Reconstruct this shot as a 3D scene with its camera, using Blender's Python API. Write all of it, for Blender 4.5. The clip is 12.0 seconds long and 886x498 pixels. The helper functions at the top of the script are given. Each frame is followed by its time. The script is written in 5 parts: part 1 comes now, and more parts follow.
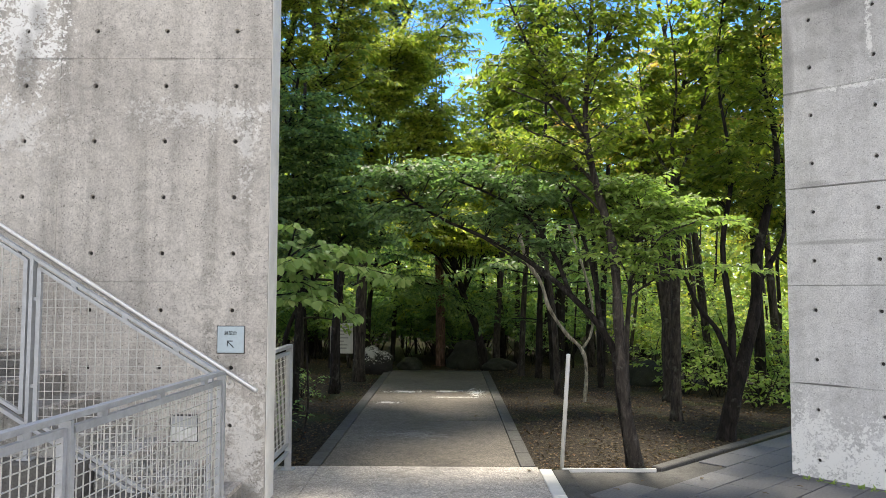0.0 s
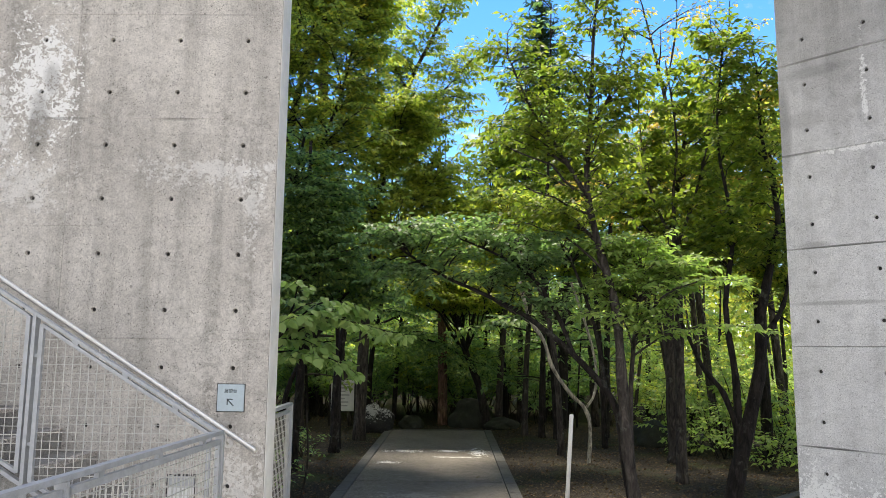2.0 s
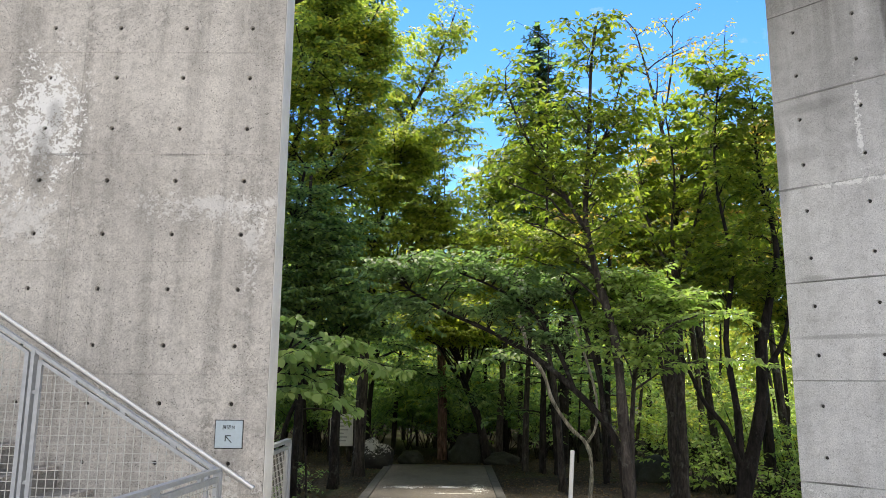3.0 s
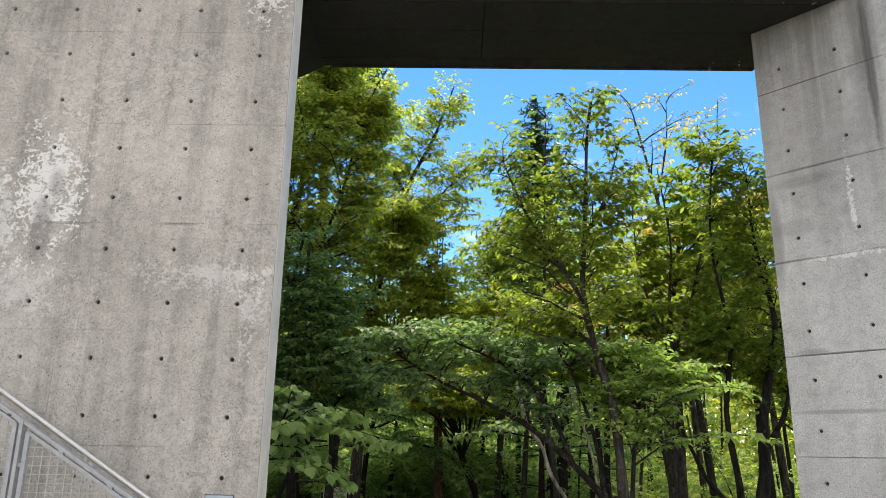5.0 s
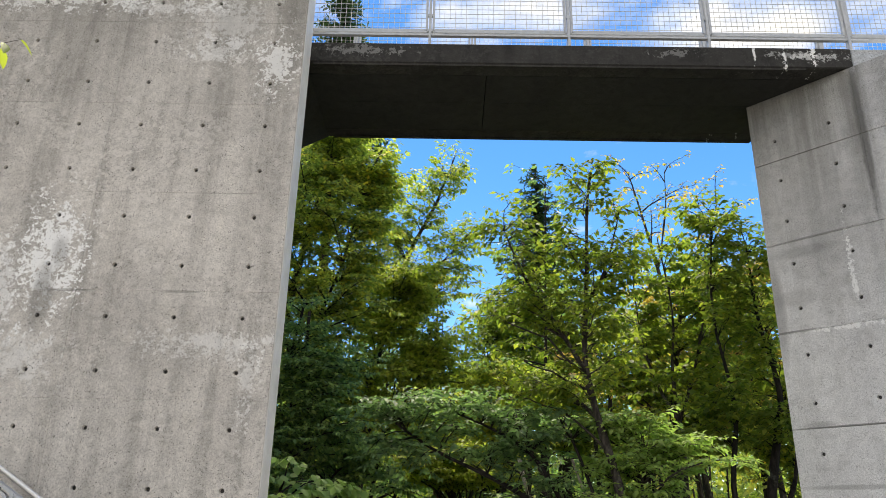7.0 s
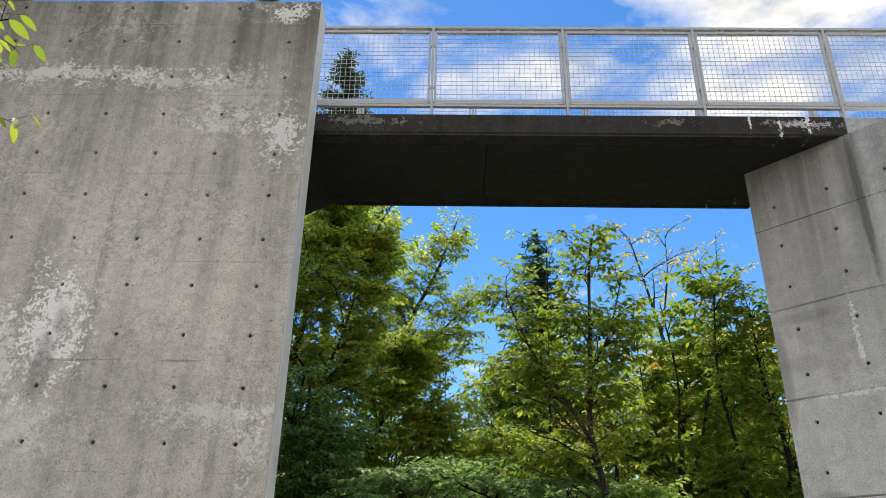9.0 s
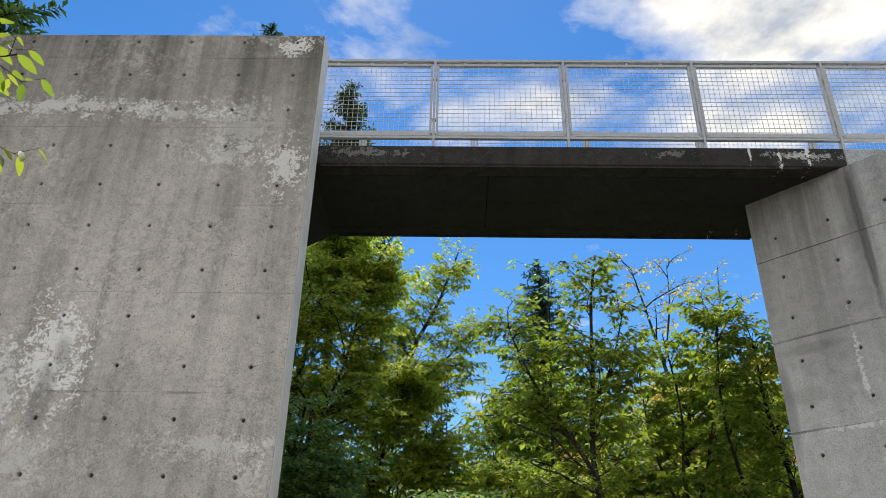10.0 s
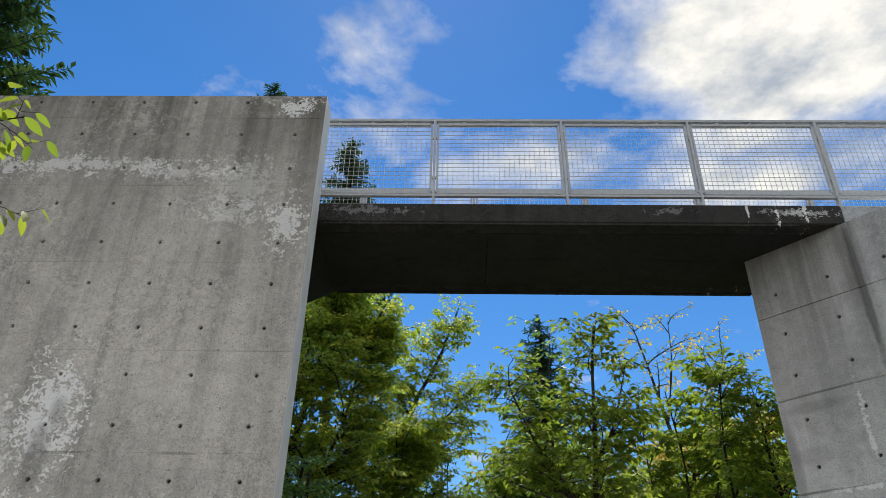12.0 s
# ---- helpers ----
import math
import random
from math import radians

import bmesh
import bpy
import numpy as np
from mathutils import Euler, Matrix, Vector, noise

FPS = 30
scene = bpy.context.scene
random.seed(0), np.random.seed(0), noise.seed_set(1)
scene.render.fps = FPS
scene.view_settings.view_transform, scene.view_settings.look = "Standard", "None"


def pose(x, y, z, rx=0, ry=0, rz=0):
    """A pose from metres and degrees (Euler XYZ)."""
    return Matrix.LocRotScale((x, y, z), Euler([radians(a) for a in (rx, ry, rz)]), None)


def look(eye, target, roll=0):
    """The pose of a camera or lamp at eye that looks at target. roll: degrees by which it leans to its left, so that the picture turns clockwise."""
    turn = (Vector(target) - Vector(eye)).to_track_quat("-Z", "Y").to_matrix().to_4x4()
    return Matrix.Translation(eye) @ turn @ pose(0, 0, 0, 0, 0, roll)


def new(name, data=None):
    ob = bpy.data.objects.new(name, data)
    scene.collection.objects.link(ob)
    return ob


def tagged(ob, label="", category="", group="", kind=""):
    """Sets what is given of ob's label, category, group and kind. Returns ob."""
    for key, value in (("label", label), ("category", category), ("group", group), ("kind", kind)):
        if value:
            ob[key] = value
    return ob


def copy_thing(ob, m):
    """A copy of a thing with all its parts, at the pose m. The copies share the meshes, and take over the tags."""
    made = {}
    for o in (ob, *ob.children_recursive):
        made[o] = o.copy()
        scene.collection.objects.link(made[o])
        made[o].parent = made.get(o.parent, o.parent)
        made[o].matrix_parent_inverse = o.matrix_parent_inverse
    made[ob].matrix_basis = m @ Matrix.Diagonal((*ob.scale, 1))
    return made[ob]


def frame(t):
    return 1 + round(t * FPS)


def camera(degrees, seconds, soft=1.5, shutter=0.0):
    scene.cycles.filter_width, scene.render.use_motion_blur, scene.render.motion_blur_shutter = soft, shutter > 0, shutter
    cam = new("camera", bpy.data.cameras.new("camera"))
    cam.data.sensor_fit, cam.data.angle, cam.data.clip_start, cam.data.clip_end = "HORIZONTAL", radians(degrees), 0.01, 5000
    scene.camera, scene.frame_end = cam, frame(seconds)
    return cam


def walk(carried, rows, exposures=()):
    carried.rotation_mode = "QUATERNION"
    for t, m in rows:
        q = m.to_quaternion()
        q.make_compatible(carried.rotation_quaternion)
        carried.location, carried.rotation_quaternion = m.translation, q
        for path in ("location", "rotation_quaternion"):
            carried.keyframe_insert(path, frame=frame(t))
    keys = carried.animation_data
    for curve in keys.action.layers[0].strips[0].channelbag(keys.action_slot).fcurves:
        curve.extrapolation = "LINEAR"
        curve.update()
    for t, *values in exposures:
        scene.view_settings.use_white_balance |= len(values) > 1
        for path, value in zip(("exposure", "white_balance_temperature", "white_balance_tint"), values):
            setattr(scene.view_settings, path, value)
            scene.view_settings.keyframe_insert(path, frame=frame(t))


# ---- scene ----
cam = camera(61.8, 12.0, soft=0.5)
PATH = [
    (0, (-0.077, 0.304, 1.638), (-0.096, 2.301, 1.757), 0.2),
    (0.5, (-0.081, 0.302, 1.644), (-0.102, 2.296, 1.795), 0.3),
    (1, (-0.08, 0.294, 1.647), (-0.103, 2.285, 1.835), 0.4),
    (1.5, (-0.078, 0.289, 1.654), (-0.103, 2.276, 1.881), 0.5),
    (2, (-0.072, 0.283, 1.661), (-0.1, 2.265, 1.929), 0.6),
    (2.5, (-0.073, 0.276, 1.675), (-0.101, 2.252, 1.983), 0.6),
    (3, (-0.073, 0.269, 1.679), (-0.1, 2.238, 2.033), 0.5),
    (5, (-0.067, 0.264, 1.706), (-0.09, 2.192, 2.237), 0.9),
    (5.5, (-0.065, 0.261, 1.704), (-0.09, 2.177, 2.28), 1.0),
    (6, (-0.072, 0.264, 1.714), (-0.096, 2.166, 2.331), 1.1),
    (6.5, (-0.079, 0.267, 1.721), (-0.104, 2.155, 2.381), 1.2),
    (7, (-0.078, 0.261, 1.725), (-0.104, 2.134, 2.427), 1.2),
    (9, (-0.082, 0.248, 1.745), (-0.115, 2.052, 2.607), 1.0),
    (9.5, (-0.086, 0.242, 1.747), (-0.12, 2.028, 2.646), 1.0),
    (10, (-0.084, 0.236, 1.752), (-0.122, 2.004, 2.686), 1.1),
    (10.5, (-0.084, 0.231, 1.758), (-0.124, 1.981, 2.725), 1.2),
    (11, (-0.083, 0.228, 1.759), (-0.123, 1.958, 2.762), 1.2),
    (11.5, (-0.08, 0.224, 1.765), (-0.12, 1.935, 2.8), 1.1),
    (12, (-0.081, 0.222, 1.767), (-0.121, 1.916, 2.83), 1.1),
]
walk(cam, [(t, look(eye, target, roll)) for t, eye, target, roll in PATH],
     exposures=[(0, 1.74, 7250, 10), (3, 1.64, 7350, 10), (6, 1.45, 7550, 9), (9, 1.13, 7500, 8), (12, 0.75, 7150, 6)])

# ---- light ----
SUN_EL, SUN_AZ = 57.0, -6.0          # degrees above the horizon; degrees from +y towards +x
world = bpy.data.worlds.new("sky")
scene.world = world
world.use_nodes = True


def wire(tree, a, out, b, inp):
    tree.links.new(a.outputs[out], b.inputs[inp])


def node(tree, kind, **values):
    n = tree.nodes.new(kind)
    for k, v in values.items():
        n.inputs[k.replace("_", " ")].default_value = v
    return n


def math_node(tree, op, a, b=None, c=None, clamp=False):
    n = tree.nodes.new("ShaderNodeMath")
    n.operation = op
    n.use_clamp = clamp
    for i, v in enumerate((a, b, c)):
        if v is None:
            continue
        if isinstance(v, (int, float)):
            n.inputs[i].default_value = v
        else:
            tree.links.new(v, n.inputs[i])
    return n.outputs[0]


def blob(tree, u, v, cu, cv, ru, rv):
    """1 at the centre of an ellipse, 0 at its rim."""
    du = math_node(tree, "DIVIDE", math_node(tree, "SUBTRACT", u, cu), ru)
    dv = math_node(tree, "DIVIDE", math_node(tree, "SUBTRACT", v, cv), rv)
    r = math_node(tree, "SQRT", math_node(tree, "ADD", math_node(tree, "MULTIPLY", du, du), math_node(tree, "MULTIPLY", dv, dv)))
    return math_node(tree, "SUBTRACT", 1.0, r, clamp=True)


def build_sky():
    tree = world.node_tree
    bg = tree.nodes["Background"]
    sky = tree.nodes.new("ShaderNodeTexSky")
    sky.sky_type = "NISHITA"
    sky.sun_disc = False
    sky.sun_elevation = radians(SUN_EL)
    sky.sun_rotation = radians(SUN_AZ)
    sky.altitude = 600
    sky.air_density, sky.dust_density, sky.ozone_density = 1.0, 0.05, 3.0
    deep = node(tree, "ShaderNodeHueSaturation", Hue=0.506, Saturation=1.32, Value=0.74)
    wire(tree, sky, 0, deep, "Color")
    tc = tree.nodes.new("ShaderNodeTexCoord")
    sep = tree.nodes.new("ShaderNodeSeparateXYZ")
    wire(tree, tc, "Generated", sep, 0)
    z = math_node(tree, "MAXIMUM", sep.outputs[2], 0.06)
    u = math_node(tree, "DIVIDE", sep.outputs[0], z)
    v = math_node(tree, "DIVIDE", sep.outputs[1], z)
    flat = tree.nodes.new("ShaderNodeCombineXYZ")
    tree.links.new(u, flat.inputs[0])
    tree.links.new(v, flat.inputs[1])
    big = node(tree, "ShaderNodeTexNoise", Scale=2.3, Detail=9.0, Roughness=0.6, Distortion=0.25)
    wire(tree, flat, 0, big, "Vector")
    # one large cumulus, a thin bank under it and scattered cloud elsewhere
    bank = math_node(tree, "MULTIPLY", blob(tree, u, v, 0.62, 0.88, 0.60, 0.34), 0.55)
    low = math_node(tree, "MULTIPLY", blob(tree, u, v, 0.40, 1.27, 1.1, 0.22), 0.24)
    wisp = math_node(tree, "MULTIPLY", blob(tree, u, v, -0.16, 1.0, 0.22, 0.26), 0.21)
    # Unseen cover behind the viewpoint, added for white light on the walls.
    behind = math_node(tree, "MULTIPLY", math_node(tree, "MULTIPLY_ADD", v, -0.9, 0.35, clamp=True), 0.30)
    cover = math_node(tree, "ADD", math_node(tree, "ADD", bank, low), math_node(tree, "ADD", wisp, behind))
    dens = math_node(tree, "ADD", big.outputs[0], cover)
    ramp = tree.nodes.new("ShaderNodeValToRGB")
    ramp.color_ramp.elements[0].position, ramp.color_ramp.elements[1].position = 0.585, 0.80
    tree.links.new(dens, ramp.inputs[0])
    body = tree.nodes.new("ShaderNodeValToRGB")
    body.color_ramp.elements[0].position, body.color_ramp.elements[1].position = 0.35, 0.62
    body.color_ramp.elements[0].color = (2.0, 2.3, 2.95, 1)
    body.color_ramp.elements[1].color = (4.7, 4.7, 4.8, 1)
    fine = node(tree, "ShaderNodeTexNoise", Scale=5.5, Detail=6.0, Roughness=0.6)
    wire(tree, flat, 0, fine, "Vector")
    wire(tree, fine, 0, body, 0)
    mix = tree.nodes.new("ShaderNodeMix")
    mix.data_type = "RGBA"
    wire(tree, ramp, 0, mix, 0)
    wire(tree, deep, 0, mix, 6)
    wire(tree, body, 0, mix, 7)
    wire(tree, mix, 2, bg, 0)
    bg.inputs[1].default_value = 0.13


build_sky()
_el, _az = radians(SUN_EL), radians(SUN_AZ)
sun_dir = Vector((math.sin(_az) * math.cos(_el), math.cos(_az) * math.cos(_el), math.sin(_el)))
sun = new("sun", bpy.data.lights.new("sun", "SUN"))
sun.data.energy, sun.data.angle, sun.data.color = 3.0, radians(14.0), (1.0, 0.95, 0.86)
sun.matrix_world = look(tuple(sun_dir * 40), (0, 0, 0))


# ---- materials ----
def material(name, rough=0.8, metal=0.0, spec=0.5):
    m = bpy.data.materials.new(name)
    m.use_nodes = True
    b = m.node_tree.nodes["Principled BSDF"]
    b.inputs["Roughness"].default_value = rough
    b.inputs["Metallic"].default_value = metal
    b.inputs["Specular IOR Level"].default_value = spec
    return m, m.node_tree, b


def ramp_node(tree, fac, stops):
    r = tree.nodes.new("ShaderNodeValToRGB")
    while len(r.color_ramp.elements) < len(stops):
        r.color_ramp.elements.new(0.5)
    for e, (p, c) in zip(r.color_ramp.elements, stops):
        e.position = p
        e.color = (*c, 1) if len(c) == 3 else c
    tree.links.new(fac, r.inputs[0])
    return r.outputs[0]


def coords(tree, scale=(1, 1, 1)):
    tc = tree.nodes.new("ShaderNodeTexCoord")
    mp = tree.nodes.new("ShaderNodeMapping")
    mp.inputs["Scale"].default_value = scale
    wire(tree, tc, "Object", mp, 0)
    return mp.outputs[0]


def noise_out(tree, vec, scale, detail=4.0, rough=0.55, distort=0.0):
    n = node(tree, "ShaderNodeTexNoise", Scale=scale, Detail=detail, Roughness=rough, Distortion=distort)
    tree.links.new(vec, n.inputs["Vector"])
    return n.outputs[0]


def mix_col(tree, fac, a, b, mode="MIX"):
    m = tree.nodes.new("ShaderNodeMix")
    m.data_type = "RGBA"
    m.blend_type = mode
    for slot, v in ((0, fac), (6, a), (7, b)):
        if isinstance(v, (int, float)):
            m.inputs[slot].default_value = v
        elif isinstance(v, tuple):
            m.inputs[slot].default_value = (*v, 1)
        else:
            tree.links.new(v, m.inputs[slot])
    return m.outputs[2]


def bump(tree, b, height, strength=0.3, distance=0.01):
    n = tree.nodes.new("ShaderNodeBump")
    n.inputs["Strength"].default_value = strength
    n.inputs["Distance"].default_value = distance
    tree.links.new(height, n.inputs["Height"])
    tree.links.new(n.outputs[0], b.inputs["Normal"])


def concrete(name, base, patches=(), streak=0.5, top_dirt_shade=None, warm=(1.0, 0.966, 0.905), pits=0.85, stains=(), mottle=0.75, grit=0.0, flakes=0.5, level=False):
    """Cast concrete: mottling, fine sand grain, air pits, rain streaks; patches: pale lime blooms, painted sun flecks
    on the path (across, z, width, height, amount).
    """
    m, t, b = material(name, 0.86, spec=0.3)
    p = coords(t)
    sep = t.nodes.new("ShaderNodeSeparateXYZ")
    t.links.new(p, sep.inputs[0])
    ax, az = sep.outputs[0], sep.outputs[1 if level else 2]
    c0 = tuple(base * w for w in warm)
    large = noise_out(t, p, 1.1, 6, 0.6, 0.4)
    col = ramp_node(t, large, [(0.3, tuple(c * 0.80 for c in c0)), (0.5, c0), (0.72, tuple(c * 1.16 for c in c0))])
    mid = noise_out(t, p, 9, 6, 0.7, 0.6)
    col = mix_col(t, mottle, col, ramp_node(t, mid, [(0.32, (0.64, 0.64, 0.63)), (0.52, (1, 1, 1)), (0.7, (1.18, 1.18, 1.17))]), "MULTIPLY")
    grain = noise_out(t, p, 75, 5, 0.8)
    col = mix_col(t, 0.95, col, ramp_node(t, grain, [(0.34, (0.62, 0.62, 0.615)), (0.5, (1, 1, 1)), (0.66, (1.28, 1.28, 1.26))]), "MULTIPLY")
    if streak:
        sv = coords(t, (5.5, 5.5, 0.28))
        s = noise_out(t, sv, 1.0, 5, 0.65)
        col = mix_col(t, streak, col, ramp_node(t, s, [(0.34, (0.62, 0.62, 0.61)), (0.54, (1, 1, 1)), (0.75, (1.1, 1.1, 1.08))]), "MULTIPLY")
    # Darker towards the top: dirt on the left wall, painted shade on the right.
    if top_dirt_shade:
        z0, z1, amount = top_dirt_shade
        f = math_node(t, "DIVIDE", math_node(t, "SUBTRACT", az, z0), z1 - z0, clamp=True)
        sv = coords(t, (3.2, 3.2, 0.1))
        runs = noise_out(t, sv, 1.0, 5, 0.7)
        top_dark = math_node(t, "MULTIPLY", f, math_node(t, "ADD", math_node(t, "MULTIPLY", runs, 3.0), -0.80), clamp=True)
        top_dark = math_node(t, "MULTIPLY", top_dark, amount, clamp=True)
        col = mix_col(t, top_dark, col, (0.125, 0.122, 0.105))
    vf = t.nodes.new("ShaderNodeTexVoronoi")
    vf.inputs["Scale"].default_value = 17
    warp = t.nodes.new("ShaderNodeVectorMath")
    warp.operation = "MULTIPLY_ADD"
    wn = node(t, "ShaderNodeTexNoise", Scale=14.0, Detail=4.0)
    t.links.new(p, wn.inputs["Vector"])
    t.links.new(wn.outputs["Color"], warp.inputs[0])
    warp.inputs[1].default_value = (0.16, 0.16, 0.16)
    t.links.new(p, warp.inputs[2])
    t.links.new(warp.outputs[0], vf.inputs["Vector"])
    cell = t.nodes.new("ShaderNodeSeparateColor")
    t.links.new(vf.outputs["Color"], cell.inputs[0])
    fn = noise_out(t, p, 34, 6, 0.7, 0.5)
    flake = math_node(t, "ADD", math_node(t, "MULTIPLY", cell.outputs[0], 0.4), math_node(t, "MULTIPLY_ADD", fn, 1.6, -0.5))
    edge = noise_out(t, p, 2.6, 6, 0.7, 0.5)
    # thin pale flakes all over, in drifts
    drift = math_node(t, "MULTIPLY", math_node(t, "SUBTRACT", noise_out(t, p, 0.9, 4, 0.6), 0.62 - 0.3 * flakes), 5.0, clamp=True)
    thin = math_node(t, "MULTIPLY", math_node(t, "MULTIPLY", math_node(t, "SUBTRACT", flake, 0.50), 6.0, clamp=True), math_node(t, "MULTIPLY", drift, flakes))
    col = mix_col(t, thin, col, tuple(min(0.7, base * 1.5) * w for w in warm))
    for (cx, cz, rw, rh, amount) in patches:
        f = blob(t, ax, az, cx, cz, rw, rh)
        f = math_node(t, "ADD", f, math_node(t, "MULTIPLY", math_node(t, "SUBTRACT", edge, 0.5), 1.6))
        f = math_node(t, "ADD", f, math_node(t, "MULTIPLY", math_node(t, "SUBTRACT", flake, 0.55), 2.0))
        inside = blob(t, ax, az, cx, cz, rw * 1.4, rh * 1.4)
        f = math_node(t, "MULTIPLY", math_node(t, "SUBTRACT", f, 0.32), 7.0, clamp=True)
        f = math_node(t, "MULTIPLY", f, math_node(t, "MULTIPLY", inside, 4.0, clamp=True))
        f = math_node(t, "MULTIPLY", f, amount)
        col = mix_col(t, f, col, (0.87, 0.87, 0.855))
    for (cx, cz, rw, rh, amount) in stains:
        f = math_node(t, "ADD", blob(t, ax, az, cx, cz, rw, rh), math_node(t, "MULTIPLY", math_node(t, "SUBTRACT", mid, 0.5), 0.9))
        f = math_node(t, "MULTIPLY", math_node(t, "MULTIPLY", math_node(t, "SUBTRACT", f, 0.15), 2.5, clamp=True), math_node(t, "MULTIPLY", blob(t, ax, az, cx, cz, rw * 1.3, rh * 1.3), 4.0, clamp=True))
        col = mix_col(t, math_node(t, "MULTIPLY", f, amount), col, (0.11, 0.108, 0.10))
    if pits:
        vor = t.nodes.new("ShaderNodeTexVoronoi")
        vor.inputs["Scale"].default_value = 30
        t.links.new(p, vor.inputs["Vector"])
        d = math_node(t, "LESS_THAN", vor.outputs["Distance"], 0.12)
        where = math_node(t, "GREATER_THAN", noise_out(t, p, 3.1, 3), 0.50)
        pit = math_node(t, "MULTIPLY", d, where)
        col = mix_col(t, math_node(t, "MULTIPLY", pit, pits), col, (0.06, 0.06, 0.055))
        nick = t.nodes.new("ShaderNodeTexVoronoi")
        nick.inputs["Scale"].default_value = 58
        t.links.new(warp.outputs[0], nick.inputs["Vector"])
        tone = t.nodes.new("ShaderNodeSeparateColor")
        t.links.new(nick.outputs["Color"], tone.inputs[0])
        small = math_node(t, "MULTIPLY", math_node(t, "LESS_THAN", nick.outputs["Distance"], 0.3), math_node(t, "GREATER_THAN", tone.outputs[0], 0.72))
        few = math_node(t, "GREATER_THAN", noise_out(t, p, 1.7, 4), 0.46)
        col = mix_col(t, math_node(t, "MULTIPLY", math_node(t, "MULTIPLY", small, few), pits * 0.75), col, (0.09, 0.088, 0.08))
    if grit:
        sand = t.nodes.new("ShaderNodeTexVoronoi")
        sand.inputs["Scale"].default_value = 85
        t.links.new(p, sand.inputs["Vector"])
        sandc = t.nodes.new("ShaderNodeSeparateColor")
        t.links.new(sand.outputs["Color"], sandc.inputs[0])
        col = mix_col(t, grit, col, ramp_node(t, sandc.outputs[1], [(0.0, (0.45, 0.44, 0.43)), (0.6, (1, 1, 1)), (1.0, (1.75, 1.72, 1.66))]), "MULTIPLY")
    t.links.new(col, b.inputs["Base Color"])
    h = math_node(t, "ADD", math_node(t, "MULTIPLY", mid, 0.7), math_node(t, "MULTIPLY", grain, 0.4))
    bump(t, b, h, 0.35, 0.006)
    return m


def simple(name, c, rough=0.6, metal=0.0, var=0.15, scale=12, grain=120, bumps=0.1):
    m, t, b = material(name, rough, metal)
    p = coords(t)
    n = noise_out(t, p, scale, 5, 0.65)
    lo, hi = tuple(x * (1 - var) for x in c), tuple(min(1, x * (1 + var)) for x in c)
    col = ramp_node(t, n, [(0.3, lo), (0.7, hi)])
    g = noise_out(t, p, grain, 3)
    col = mix_col(t, var, col, ramp_node(t, g, [(0.3, (0.6, 0.6, 0.6)), (0.7, (1.3, 1.3, 1.3))]), "MULTIPLY")
    t.links.new(col, b.inputs["Base Color"])
    r = math_node(t, "ADD", math_node(t, "MULTIPLY", n, 0.25), rough - 0.12)
    t.links.new(r, b.inputs["Roughness"])
    bump(t, b, g, bumps, 0.004)
    return m


def leaf_material(name, stops, trans=0.56, rough=0.55, glow=1.45):
    """Leaves: every leaf has its own shade; light passes through the blade."""
    m = bpy.data.materials.new(name)
    m.use_nodes = True
    t = m.node_tree
    b = t.nodes["Principled BSDF"]
    b.inputs["Roughness"].default_value = rough
    b.inputs["Specular IOR Level"].default_value = 0.3
    geo = t.nodes.new("ShaderNodeNewGeometry")
    p = coords(t)
    n = noise_out(t, p, 0.9, 3)
    f = math_node(t, "ADD", math_node(t, "MULTIPLY", geo.outputs["Random Per Island"], 0.7), math_node(t, "MULTIPLY", n, 0.45))
    col = ramp_node(t, f, stops)
    t.links.new(col, b.inputs["Base Color"])
    tr = t.nodes.new("ShaderNodeBsdfTranslucent")
    warm = mix_col(t, 1.0, col, (1.03 * glow, 1.17 * glow, 0.76 * glow), "MULTIPLY")
    t.links.new(warm, tr.inputs["Color"])
    mx = t.nodes.new("ShaderNodeMixShader")
    mx.inputs[0].default_value = trans
    out = t.nodes["Material Output"]
    t.links.new(b.outputs[0], mx.inputs[1])
    t.links.new(tr.outputs[0], mx.inputs[2])
    t.links.new(mx.outputs[0], out.inputs[0])
    return m


def bark(name, c, lichen=0.2):
    m, t, b = material(name, 0.9, spec=0.2)
    p = coords(t, (1, 1, 0.25))
    n = noise_out(t, p, 22, 6, 0.7, 0.6)
    col = ramp_node(t, n, [(0.34, tuple(x * 0.3 for x in c)), (0.52, c), (0.72, tuple(x * 2.2 for x in c))])
    q = coords(t)
    sp = noise_out(t, q, 7, 5, 0.7)
    f = math_node(t, "MULTIPLY", math_node(t, "SUBTRACT", sp, 0.58), 9.0, clamp=True)
    col = mix_col(t, math_node(t, "MULTIPLY", f, lichen), col, (0.30, 0.32, 0.27))
    t.links.new(col, b.inputs["Base Color"])
    bump(t, b, n, 1.0, 0.04)
    return m


def soil_material():
    m, t, b = material("leaf_litter_soil", 0.95, spec=0.2)
    p = coords(t)
    a = noise_out(t, p, 28, 6, 0.75, 0.5)
    col = ramp_node(t, a, [(0.3, (0.010, 0.007, 0.006)), (0.48, (0.027, 0.021, 0.015)), (0.60, (0.064, 0.052, 0.034)), (0.72, (0.20, 0.17, 0.12))])
    g = noise_out(t, p, 0.8, 5, 0.6)
    moss = math_node(t, "MULTIPLY", math_node(t, "SUBTRACT", g, 0.53), 6.0, clamp=True)
    col = mix_col(t, math_node(t, "MULTIPLY", moss, 0.65), col, (0.06, 0.085, 0.025))
    t.links.new(col, b.inputs["Base Color"])
    bump(t, b, a, 0.9, 0.03)
    return m


